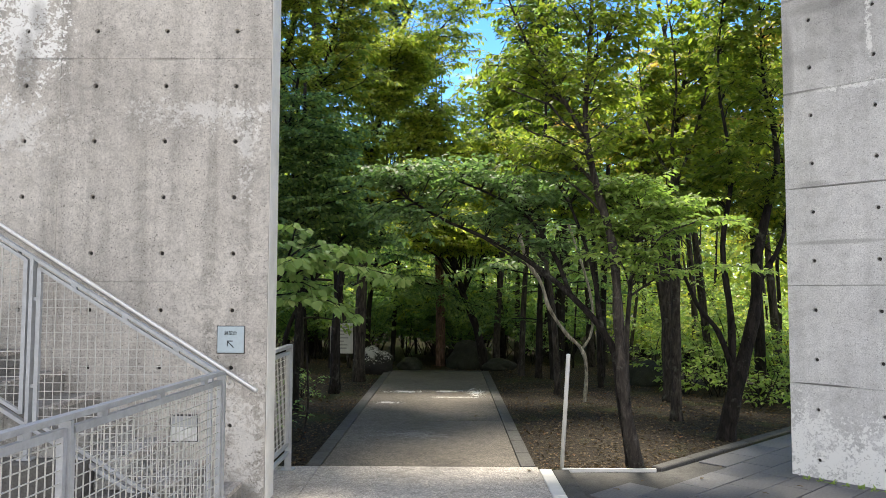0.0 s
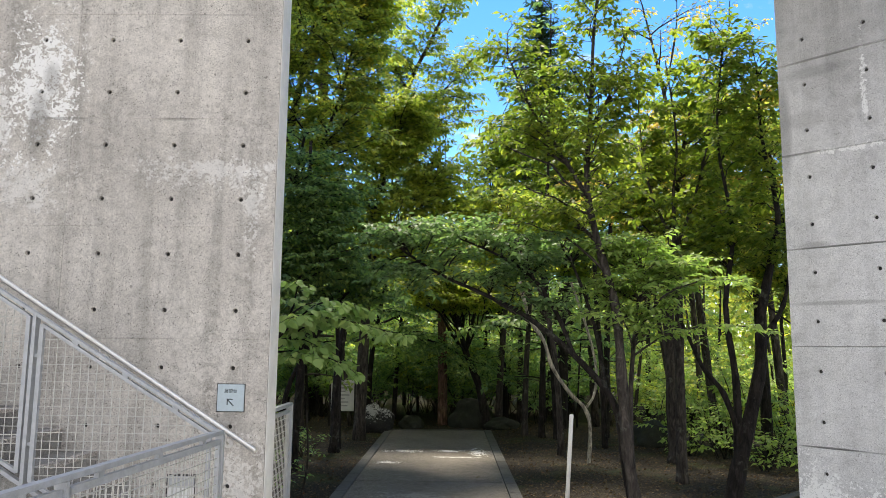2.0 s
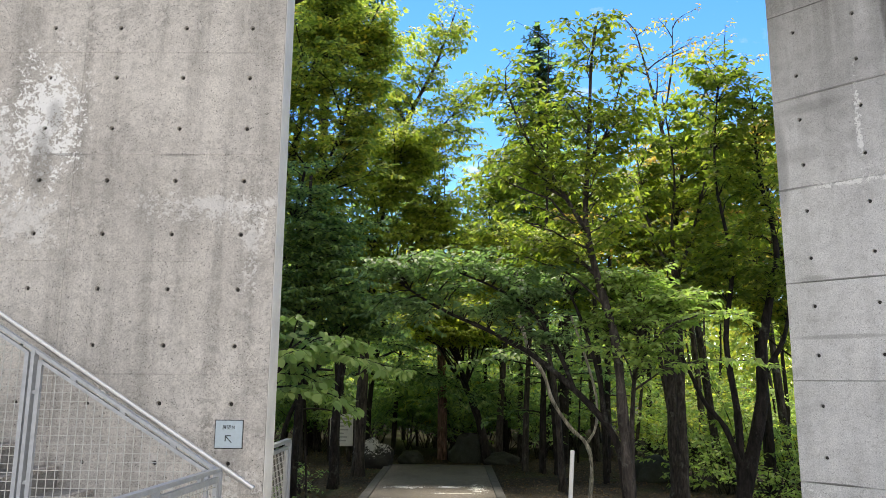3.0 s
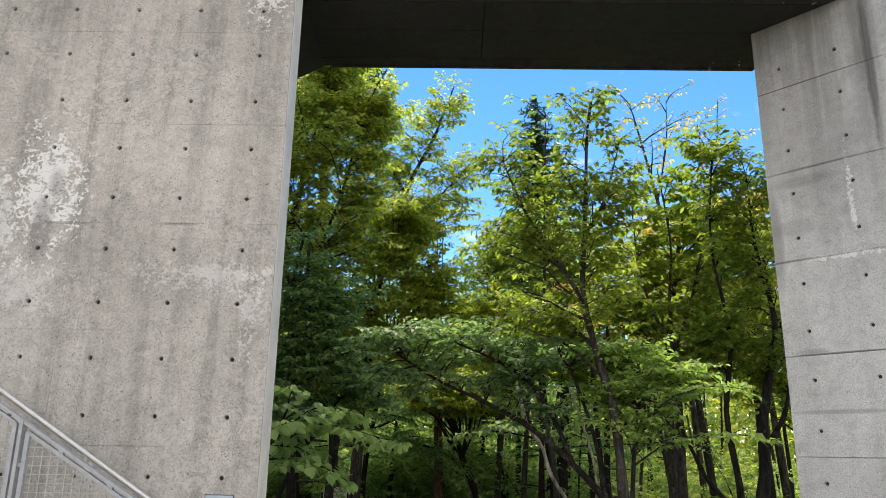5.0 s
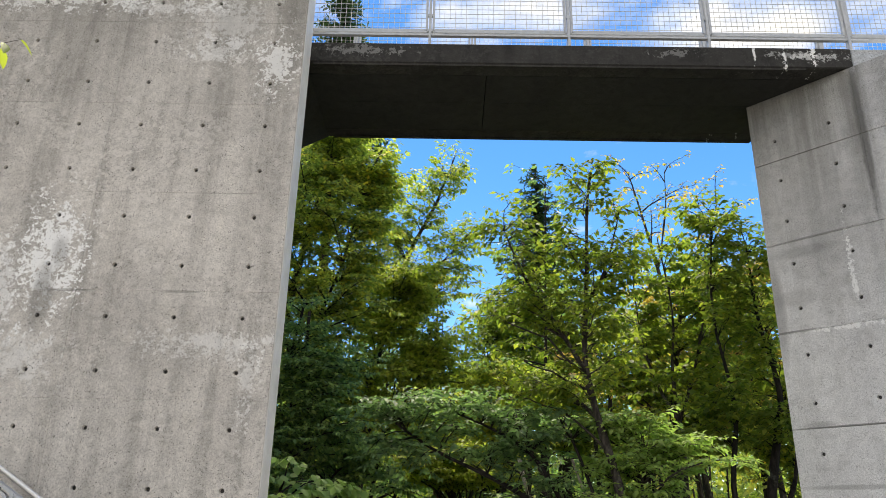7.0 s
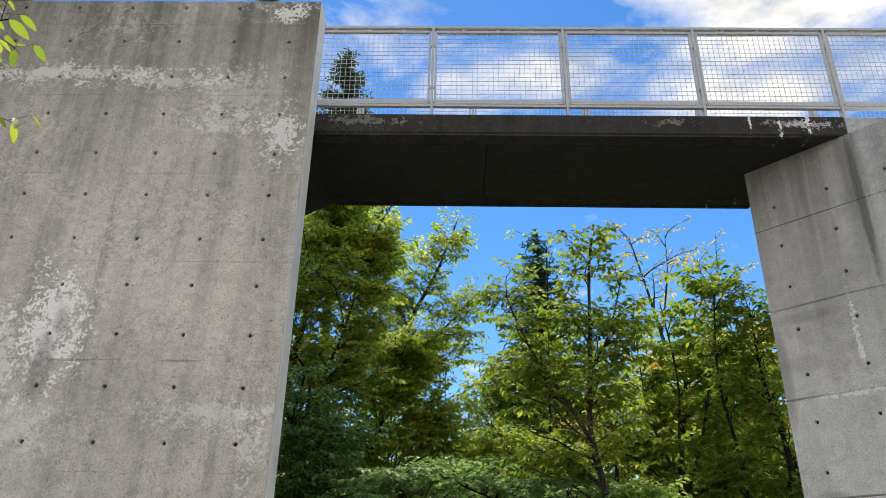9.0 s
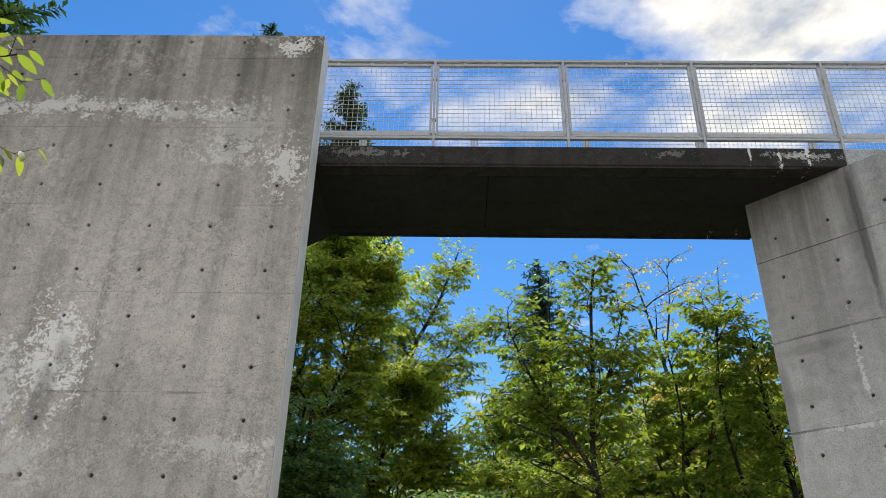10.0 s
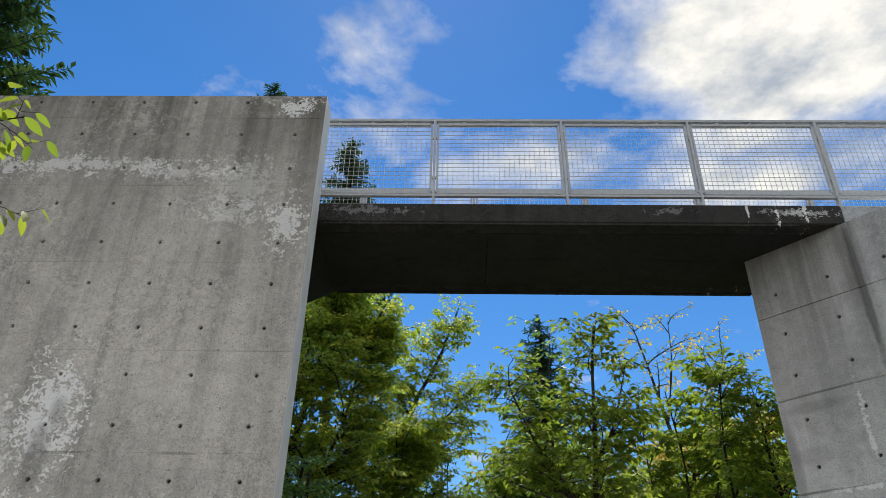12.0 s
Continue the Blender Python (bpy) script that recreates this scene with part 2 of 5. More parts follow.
WALL_PATCHES = ((-3.50, 3.78, 0.34, 0.66, 1.0), (-3.85, 3.55, 0.26, 0.5, 0.6), (-3.55, 2.95, 0.42, 0.3, 0.35),
                (-1.95, 3.08, 0.75, 0.16, 0.4), (-1.70, 2.85, 0.10, 0.5, 0.4), (-1.75, 5.75, 0.24, 0.34, 0.75), (-2.25, 6.25, 0.6, 0.45, 0.32),
                (-4.1, 6.48, 1.6, 0.16, 0.6), (-2.9, 6.40, 0.9, 0.12, 0.45), (-1.83, 7.28, 0.28, 0.12, 0.9),
                (-1.70, 0.45, 0.2, 0.7, 0.4), (-2.3, 5.9, 0.4, 0.2, 0.4))
M_WALL = concrete("weathered_concrete", 0.555, WALL_PATCHES, 0.75, (5.0, 7.4, 0.85), warm=(1.02, 0.966, 0.90), mottle=0.55, flakes=0.65,
                  stains=((-3.50, 3.45, 0.14, 0.4, 0.5), (-3.42, 3.85, 0.10, 0.2, 0.4), (-2.35, 3.515, 0.22, 0.02, 0.4), (-3.3, 3.515, 0.3, 0.018, 0.45), (-1.8, 1.07, 0.13, 0.16, 0.35), (-1.72, 0.08, 0.2, 0.12, 0.6), (-2.6, 1.72, 0.5, 0.012, 0.18), (-2.1, 4.42, 0.6, 0.012, 0.18)))
M_EDGE = simple("pale_skim_coat", (0.82, 0.80, 0.76), 0.8, 0, 0.12, 3, 70, 0.2)
# Top darkening of this wall is the bridge's shade put into the colour.
M_RWALL = concrete("pale_concrete", 0.67, ((0.9, 0.10, 3.2, 0.50, 1.0), (0.05, 0.30, 0.7, 0.42, 1.0), (0.75, 4.05, 0.035, 0.50, 0.8), (0.76, 3.8, 0.022, 0.25, 0.6), (0.62, 3.50, 0.45, 0.035, 0.9)),
                   0.3, (3.5, 5.9, 0.72), (0.99, 0.985, 0.98), pits=0.5, mottle=0.5,
                   stains=((1.06, 5.3, 0.06, 1.2, 0.7), (0.03, 3.75, 0.10, 0.7, 0.4), (0.30, 0.825, 0.42, 0.014, 0.8), (0.5, 2.625, 0.75, 0.013, 0.7), (0.25, 2.65, 0.2, 0.04, 0.3), (0.45, 2.11, 0.60, 0.03, 0.35),
                           (0.15, 3.53, 0.35, 0.013, 0.6), (0.45, 4.43, 0.7, 0.012, 0.5), (0.35, 4.30, 0.45, 0.08, 0.25), (0.2, 3.85, 0.3, 0.12, 0.2), (0.4, 5.32, 0.8, 0.010, 0.5), (0.5, 1.72, 0.8, 0.010, 0.3)))
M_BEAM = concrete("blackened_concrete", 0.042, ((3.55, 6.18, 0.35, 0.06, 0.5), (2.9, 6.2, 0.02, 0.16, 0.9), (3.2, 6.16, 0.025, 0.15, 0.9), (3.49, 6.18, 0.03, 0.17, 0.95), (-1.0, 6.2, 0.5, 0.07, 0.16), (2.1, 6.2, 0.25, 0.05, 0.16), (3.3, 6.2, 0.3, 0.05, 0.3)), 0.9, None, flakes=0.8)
# Near-black base puts the shade under the deck into the colour.
M_SOFFIT = concrete("shaded_soffit_concrete", 0.036, (), 0.15, None, (1.0, 1.0, 0.96), pits=0)
M_CLEAN = concrete("clean_concrete", 0.50, (), 0.25, None, (0.95, 0.99, 1.03))
M_PLINTH = concrete("plinth_concrete", 0.13, (), 0.7, None)
M_STAIR = concrete("stair_concrete", 0.31, ((-2.6, 0.4, 0.8, 0.3, 0.3),), 0.7, None)
# Pale flecks at the path's far end: sun flecks painted into the concrete's colour.
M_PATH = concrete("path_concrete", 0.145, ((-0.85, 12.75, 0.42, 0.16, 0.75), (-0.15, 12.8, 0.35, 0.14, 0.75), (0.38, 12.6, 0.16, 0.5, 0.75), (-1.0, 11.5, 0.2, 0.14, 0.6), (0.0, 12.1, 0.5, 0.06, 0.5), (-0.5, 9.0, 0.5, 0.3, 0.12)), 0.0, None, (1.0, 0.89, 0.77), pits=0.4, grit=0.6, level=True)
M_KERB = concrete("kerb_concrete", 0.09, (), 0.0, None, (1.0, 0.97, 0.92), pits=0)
# Paler than the path: open skylight here and tree shade there are coloured in.
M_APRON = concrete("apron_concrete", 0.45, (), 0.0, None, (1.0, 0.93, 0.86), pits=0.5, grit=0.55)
M_HOLE = simple("hole_mortar", (0.045, 0.043, 0.04), 0.9, 0, 0.3, 30)
M_STEEL = simple("galvanised_steel", (0.47, 0.49, 0.515), 0.5, 0.4, 0.14, 18, 200, 0.05)
M_WIRE = simple("galvanised_wire", (0.58, 0.58, 0.55), 0.5, 0.35, 0.15, 30)
M_STAINLESS = simple("brushed_stainless", (0.74, 0.73, 0.71), 0.34, 0.8, 0.08, 60)
M_SIGN = simple("brushed_sign_plate", (0.50, 0.60, 0.66), 0.42, 0.25, 0.06, 40, 300, 0.03)
M_INK = simple("sign_ink", (0.035, 0.05, 0.06), 0.6, 0, 0.05)
M_DARKFRAME = simple("dark_frame", (0.05, 0.05, 0.05), 0.6, 0.2, 0.1)
M_FROST = simple("frosted_lens", (0.78, 0.79, 0.78), 0.35, 0, 0.05)
M_WHITE = simple("worn_white_paint", (0.72, 0.71, 0.68), 0.55, 0, 0.1, 6, 90, 0.15)
M_FADED = simple("faded_print", (0.42, 0.42, 0.40), 0.7, 0, 0.1)
M_SOIL = soil_material()
M_ROCK = concrete("lichen_rock", 0.022, ((0, 0.28, 0.5, 0.2, 0.4),), 0.0, None)
M_MOSSROCK = concrete("mossy_rock", 0.035, (), 0.0, None, (0.9, 1.0, 0.75))
M_BARK = bark("dark_bark", (0.024, 0.020, 0.018))
M_BARKG = bark("grey_bark", (0.061, 0.052, 0.045), 0.35)
M_REDBARK = bark("red_pine_bark", (0.17, 0.10, 0.075), 0.25)
M_VINE = bark("pale_vine_bark", (0.450, 0.405, 0.330), 0.1)
M_LEAF = leaf_material("green_leaf", [(0.1, (0.107, 0.149, 0.034)), (0.5, (0.223, 0.291, 0.073)), (0.85, (0.462, 0.465, 0.098)), (1.0, (0.617, 0.446, 0.072))])
# Sun and shade on the foliage are partly put into these leaf colours.
M_LEAFD = leaf_material("deep_green_leaf", [(0.1, (0.087, 0.158, 0.074)), (0.55, (0.177, 0.291, 0.119)), (0.95, (0.360, 0.467, 0.145))], 0.4)
M_LEAFL = leaf_material("light_green_leaf", [(0.1, (0.146, 0.228, 0.066)), (0.55, (0.240, 0.342, 0.102)), (0.95, (0.360, 0.432, 0.138))], 0.5)
M_LEAFY = leaf_material("turning_leaf", [(0.1, (0.173, 0.196, 0.048)), (0.45, (0.368, 0.289, 0.064)), (0.75, (0.500, 0.356, 0.091)), (1.0, (0.500, 0.272, 0.111))])
M_LEAFB = leaf_material("shade_leaf", [(0.1, (0.081, 0.144, 0.071)), (0.55, (0.144, 0.230, 0.106)), (0.95, (0.230, 0.333, 0.132))], 0.45)
M_LEAFG = leaf_material("fresh_green_leaf", [(0.1, (0.079, 0.122, 0.023)), (0.5, (0.152, 0.208, 0.037)), (0.95, (0.292, 0.314, 0.051))], 0.55)
M_LEAFS = leaf_material("sunlit_yellow_green_leaf", [(0.1, (0.144, 0.187, 0.034)), (0.5, (0.260, 0.316, 0.058)), (0.95, (0.469, 0.453, 0.085))], 0.55)
M_LEAFP = leaf_material("pale_broad_leaf", [(0.1, (0.175, 0.275, 0.094)), (0.55, (0.263, 0.375, 0.138)), (0.95, (0.375, 0.463, 0.188))], 0.4)
M_NEEDLE = leaf_material("conifer_needle", [(0.1, (0.022, 0.051, 0.022)), (0.6, (0.048, 0.096, 0.038)), (1.0, (0.096, 0.144, 0.056))], 0.25)
M_DEAD = leaf_material("dead_leaf", [(0.1, (0.042, 0.027, 0.015)), (0.5, (0.090, 0.060, 0.033)), (0.85, (0.156, 0.114, 0.066)), (1.0, (0.204, 0.072, 0.030))], 0.15, 0.8, 0.8)


def paver_material():
    m, t, b = material("slate_grey_paver", 0.7)
    p = coords(t)
    info = t.nodes.new("ShaderNodeObjectInfo")
    n = noise_out(t, p, 45, 5, 0.7)
    col = ramp_node(t, n, [(0.3, (0.085, 0.088, 0.098)), (0.7, (0.155, 0.158, 0.17))])
    col = mix_col(t, 0.6, col, ramp_node(t, info.outputs["Random"], [(0.0, (0.75, 0.75, 0.76)), (1.0, (1.25, 1.24, 1.22))]), "MULTIPLY")
    t.links.new(col, b.inputs["Base Color"])
    bump(t, b, n, 0.3, 0.004)
    return m


M_PAVER = paver_material()


# ---- mesh helpers ----
class Mesh:
    """Gathers vertices and faces of one mesh."""

    def __init__(self):
        self.v, self.f, self.m = [], [], []

    def add(self, verts, faces, mat=0):
        k = len(self.v)
        self.v.extend([tuple(p) for p in verts])
        self.f.extend([tuple(i + k for i in f) for f in faces])
        self.m.extend([mat] * len(faces))
        return self

    def box(self, x0, x1, y0, y1, z0, z1, turn=None, mat=0):
        c = [(x0, y0, z0), (x1, y0, z0), (x1, y1, z0), (x0, y1, z0), (x0, y0, z1), (x1, y0, z1), (x1, y1, z1), (x0, y1, z1)]
        if turn is not None:
            c = [turn @ Vector(p) for p in c]
        return self.add(c, [(3, 2, 1, 0), (4, 5, 6, 7), (0, 1, 5, 4), (1, 2, 6, 5), (2, 3, 7, 6), (3, 0, 4, 7)], mat)

    def bevel_box(self, x0, x1, y0, y1, z0, z1, e=0.01, turn=None):
        """A box with chamfered edges."""
        bm = bmesh.new()
        bmesh.ops.create_cube(bm, size=1)
        for p in bm.verts:
            p.co = Vector(((x0 + x1) / 2 + p.co.x * (x1 - x0), (y0 + y1) / 2 + p.co.y * (y1 - y0), (z0 + z1) / 2 + p.co.z * (z1 - z0)))
        bmesh.ops.bevel(bm, geom=list(bm.edges), offset=e, segments=1, affect="EDGES")
        bm.verts.index_update()
        vs = [p.co if turn is None else turn @ p.co for p in bm.verts]
        self.add(vs, [[q.index for q in f.verts] for f in bm.faces])
        bm.free()
        return self

    def bar(self, a, b, w, h, up=(0, 0, 1)):
        """A square bar from a to b; w across, h along up."""
        a, b = Vector(a), Vector(b)
        d = (b - a).normalized()
        s = d.cross(Vector(up)).normalized()
        u = s.cross(d).normalized()
        c = [q + s * (i * w / 2) + u * (j * h / 2) for q in (a, b) for i, j in ((-1, -1), (1, -1), (1, 1), (-1, 1))]
        return self.add(c, [(0, 1, 2, 3), (7, 6, 5, 4), (0, 4, 5, 1), (1, 5, 6, 2), (2, 6, 7, 3), (3, 7, 4, 0)])

    def tube(self, pts, radii, sides=8, caps=True):
        pts = [Vector(p) for p in pts]
        ref = Vector((0.31, 0.52, 0.79))
        rings = []
        for i, p in enumerate(pts):
            d = (pts[min(i + 1, len(pts) - 1)] - pts[max(i - 1, 0)]).normalized()
            s = d.cross(ref).normalized()
            u = s.cross(d)
            r = radii[i] if hasattr(radii, "__len__") else radii
            rings.append([p + (s * math.cos(2 * math.pi * k / sides) + u * math.sin(2 * math.pi * k / sides)) * r for k in range(sides)])
        vs = [q for ring in rings for q in ring]
        fs = [(i * sides + k, (i + 1) * sides + k, (i + 1) * sides + (k + 1) % sides, i * sides + (k + 1) % sides) for i in range(len(pts) - 1) for k in range(sides)]
        if caps:
            fs.append(tuple(range(sides)))
            fs.append(tuple(reversed(range((len(pts) - 1) * sides, len(pts) * sides))))
        return self.add(vs, fs)

    def data(self, name, mats, smooth=False):
        me = bpy.data.meshes.new(name)
        me.from_pydata(self.v, [], self.f)
        for m in (mats if isinstance(mats, (list, tuple)) else [mats]):
            me.materials.append(m)
        if any(self.m):
            me.polygons.foreach_set("material_index", self.m)
        if smooth:
            me.polygons.foreach_set("use_smooth", [True] * len(me.polygons))
        me.update()
        return me


def part(name, mesh, mat, parent=None, label="", smooth=False):
    ob = new(name, mesh.data(name, mat, smooth) if isinstance(mesh, Mesh) else mesh)
    ob.parent = parent
    if label:
        tagged(ob, label)
    return ob


def thing(name, label, category, group="", kind="", at=(0, 0, 0)):
    ob = new(name)
    ob.location = at
    ob.empty_display_size = 0.1
    return tagged(ob, label, category, group, kind)


# ---- ground ----
def ground_height(x, y):
    h = 0.05 * noise.noise((x * 0.35, y * 0.35, 0.3)) + 0.02 * noise.noise((x * 1.7, y * 1.7, 4.0))
    away = min(1.0, max(0.0, (y - 7.5) / 3.0))
    on_path = min(1.0, max(0.0, (abs(x + 0.37) - 1.1) / 0.8))
    slope = -0.10 * max(0.0, x - 5.0) * min(1.0, max(0.0, (y - 9) / 6)) if x < 30 else -2.5 * min(1.0, max(0.0, (y - 9) / 6))
    return -0.045 + h * away * on_path + 0.045 * away * on_path + slope + (0.006 * max(0.0, y - 18) if y < 120 else 0.61)


def build_ground():
    xs = np.concatenate([[-900, -300, -120, -60, -30, -18], np.arange(-12, 14, 0.3), [16, 20, 30, 60, 120, 300, 900]])
    ys = np.concatenate([[-900, -300, -100, -40, -15, -6, 0, 4], np.arange(6, 24, 0.3), [26, 30, 36, 45, 60, 100, 200, 400, 1200]])
    v = [(x, y, ground_height(x, y)) for y in ys for x in xs]
    n = len(xs)
    f = [(j * n + i, j * n + i + 1, (j + 1) * n + i + 1, (j + 1) * n + i) for j in range(len(ys) - 1) for i in range(n - 1)]
    ob = part("ground", Mesh().add(v, f), M_SOIL, smooth=True)
    tagged(ob, "dark woodland soil with leaf litter and moss", "ground", kind="structure")


build_ground()


def slab(name, pts, z0, z1, mat, label, category, parent=None):
    """A flat slab over a polygon given anticlockwise."""
    n = len(pts)
    v = [(x, y, z0) for x, y in pts] + [(x, y, z1) for x, y in pts]
    f = [tuple(reversed(range(n))), tuple(range(n, 2 * n))] + [(i, (i + 1) % n, n + (i + 1) % n, n + i) for i in range(n)]
    ob = part(name, Mesh().add(v, f), mat, parent)
    return tagged(ob, label, category, kind="" if parent else "structure")


def build_paths():
    path = thing("path", "grey concrete footpath leading into the wood", "path", kind="structure")
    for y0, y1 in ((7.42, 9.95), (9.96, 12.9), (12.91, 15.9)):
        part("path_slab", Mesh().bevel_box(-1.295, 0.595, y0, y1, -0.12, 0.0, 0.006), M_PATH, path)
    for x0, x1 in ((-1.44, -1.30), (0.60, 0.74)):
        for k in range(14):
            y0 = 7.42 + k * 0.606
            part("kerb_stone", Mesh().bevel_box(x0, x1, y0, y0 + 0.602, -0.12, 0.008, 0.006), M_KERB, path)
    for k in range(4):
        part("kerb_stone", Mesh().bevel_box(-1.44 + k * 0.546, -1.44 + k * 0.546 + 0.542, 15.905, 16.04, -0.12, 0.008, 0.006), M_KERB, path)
    slab("apron", [(-1.30, -6), (0.755, -6), (0.755, 7.415), (-1.30, 7.415)], -0.12, 0.0, M_APRON, "concrete apron under the footbridge, paler tone standing in for skylight", "pavement")
    slab("apron_side", [(-14, -6), (-1.306, -6), (-1.306, 7.415), (-14, 7.415)], -0.12, -0.002, M_APRON, "concrete paving at the foot of the wall", "pavement")
    strip = thing("kerb_line", "worn white painted kerb line beside the path", "kerb", kind="structure")
    for k in range(11):
        part("painted_stone", Mesh().bevel_box(0.76, 0.875, 7.32 - (k + 1) * 0.9, 7.316 - k * 0.9, -0.12, 0.006, 0.005), M_WHITE, strip)
    gut = thing("drain_channel", "grey concrete drain channel beside the paving", "drain", kind="structure")
    for k in range(16):
        part("drain_cover", Mesh().bevel_box(0.881, 1.035, 7.32 - (k + 1) * 0.6, 7.315 - k * 0.6, -0.12, 0.001, 0.006), M_KERB, gut)
    part("edge_strip", Mesh().bevel_box(0.98, 1.86, 7.352, 7.376, -0.12, 0.004, 0.002), M_WHITE, strip)
    # slate pavers laid square to the side wall
    pave = thing("pavement", "slate grey pavers laid in running bond", "pavement", kind="structure", at=(0, 0, -0.010))
    slab("bedding", [(1.045, -6), (8, -6), (8, 12.95), (1.93, 7.38), (1.045, 7.325)], -0.12, -0.018, M_KERB, "", "", pave)
    U, V = Vector((0.7276, 0.686)), Vector((0.686, -0.7276))
    o = Vector((1.93, 7.36))
    half = Mesh().bevel_box(0.004, 0.596, 0.004, 0.296, -0.08, 0.0, 0.005).data("paver", M_PAVER)
    mat = Matrix(((U.x, V.x, 0, 0), (U.y, V.y, 0, 0), (0, 0, 1, 0), (0, 0, 0, 1)))
    rng = random.Random(5)
    for j in range(0, 24):
        for i in range(-9, 8):
            q = o + U * (i * 0.6 + (0.3 if j % 2 else 0)) + V * (j * 0.3 + 0.02)
            c = q + U * 0.3 + V * 0.15
            corners = [q, q + U * 0.6, q + V * 0.3, q + U * 0.6 + V * 0.3]
            if min(p.x for p in corners) < 1.05 or c.y < 3.4 or c.x > 6.2 or max(p.y for p in corners if p.x < 1.95) > 7.33 if any(p.x < 1.95 for p in corners) else False:
                continue
            if c.y < 3.4 or c.x > 6.4:
                continue
            ob = new("paver", half)
            ob.parent = pave
            ob.matrix_basis = Matrix.Translation((q.x, q.y, -0.004 + rng.uniform(-0.002, 0.002))) @ mat
    kerb = thing("kerb", "dark concrete kerb between pavers and soil", "kerb", kind="structure")
    for k in range(13):
        a = Vector((1.93, 7.40)) + U * (k * 0.604)
        part("kerb_stone", Mesh().bevel_box(0, 0.6, -0.12, -0.005, -0.12, 0.004, 0.010, Matrix.Translation((a.x, a.y, 0)) @ mat), M_KERB, kerb)


build_paths()


# ---- concrete walls ----
ROW0, LIFT = 1.494, 0.45


def cast_face(mesh, place, u_cells, rows, joints_u, joints_v, radius=0.021, depth=0.022, g=0.0022, groove=0.003):
    """A board-marked wall face of cells with a tie hole in each; grooves at the joints. place(u, v, d): a point, d behind the face."""
    def ring(u, v, r, n=10):
        return [(u + r * math.cos(2 * math.pi * k / n), v + r * math.sin(2 * math.pi * k / n)) for k in range(n)]
    for u0, u1, hu in u_cells:
        for v0, v1, hv in rows:
            a0, a1 = u0 + (g if u0 in joints_u else 0), u1 - (g if u1 in joints_u else 0)
            b0, b1 = v0 + (g if v0 in joints_v else 0), v1 - (g if v1 in joints_v else 0)
            for edge, lst, horizontal in ((v1, joints_v, True), (u1, joints_u, False)):
                if edge in lst:
                    if horizontal:
                        q = [(u0, edge - g, 0), (u1, edge - g, 0), (u1, edge, groove), (u0, edge, groove), (u1, edge + g, 0), (u0, edge + g, 0)]
                    else:
                        q = [(edge - g, v0, 0), (edge, v0, 0.004), (edge, v1, 0.004), (edge - g, v1, 0), (edge + g, v0, 0), (edge + g, v1, 0)]
                    if horizontal:
                        mesh.add([place(*p) for p in q], [(0, 1, 2, 3), (3, 2, 4, 5)])
                    else:
                        mesh.add([place(*p) for p in q], [(0, 1, 2, 3), (1, 4, 5, 2)])
            if hu is None or hv is None:
                mesh.add([place(a0, b0, 0), place(a1, b0, 0), place(a1, b1, 0), place(a0, b1, 0)], [(0, 1, 2, 3)])
                continue
            n = 12
            # outer points stand on the cell's rim in the hole's directions
            outer = []
            for k in range(n):
                c, s = math.cos(2 * math.pi * k / n + math.pi / 4), math.sin(2 * math.pi * k / n + math.pi / 4)
                tx = ((a1 - hu) / c if c > 1e-6 else (a0 - hu) / c) if abs(c) > 1e-6 else 9
                ty = ((b1 - hv) / s if s > 1e-6 else (b0 - hv) / s) if abs(s) > 1e-6 else 9
                t = min(tx, ty)
                outer.append((hu + c * t, hv + s * t))
            # put the corners in exactly
            for cu, cv in ((a0, b0), (a1, b0), (a1, b1), (a0, b1)):
                k = min(range(n), key=lambda i: (outer[i][0] - cu) ** 2 + (outer[i][1] - cv) ** 2)
                outer[k] = (cu, cv)
            inner = [(hu + radius * math.cos(2 * math.pi * k / n + math.pi / 4), hv + radius * math.sin(2 * math.pi * k / n + math.pi / 4)) for k in range(n)]
            vs = [place(*p, 0) for p in outer] + [place(*p, 0) for p in inner]
            vs += [place(hu + (p[0] - hu) * 0.72, hv + (p[1] - hv) * 0.72, depth) for p in inner]
            fs = [(k, (k + 1) % n, n + (k + 1) % n, n + k) for k in range(n)]
            mesh.add(vs, fs)
            kk = len(mesh.v) - 3 * n
            mesh.f.extend([tuple(kk + i for i in (n + k, n + (k + 1) % n, 2 * n + (k + 1) % n, 2 * n + k)) for k in range(n)])
            mesh.f.append(tuple(kk + 2 * n + k for k in range(n)))
            mesh.m.extend([0] * n + [1])


def wall_rows(z_top):
    rows, joints = [], []
    z = ROW0 - 0.225 - LIFT * 3
    rows.append((-0.05, z, None)) if z > -0.04 else None
    k = 0
    while z + LIFT < z_top - 0.02:
        rows.append((round(z, 4), round(z + LIFT, 4), z + 0.225))
        if k % 2 == 1:
            joints.append(round(z + LIFT, 4))
        z += LIFT
        k += 1
    last = round(z, 4)
    rows.append((last, z_top, last + 0.225 if z_top - last > 0.3 else None))
    return rows, joints


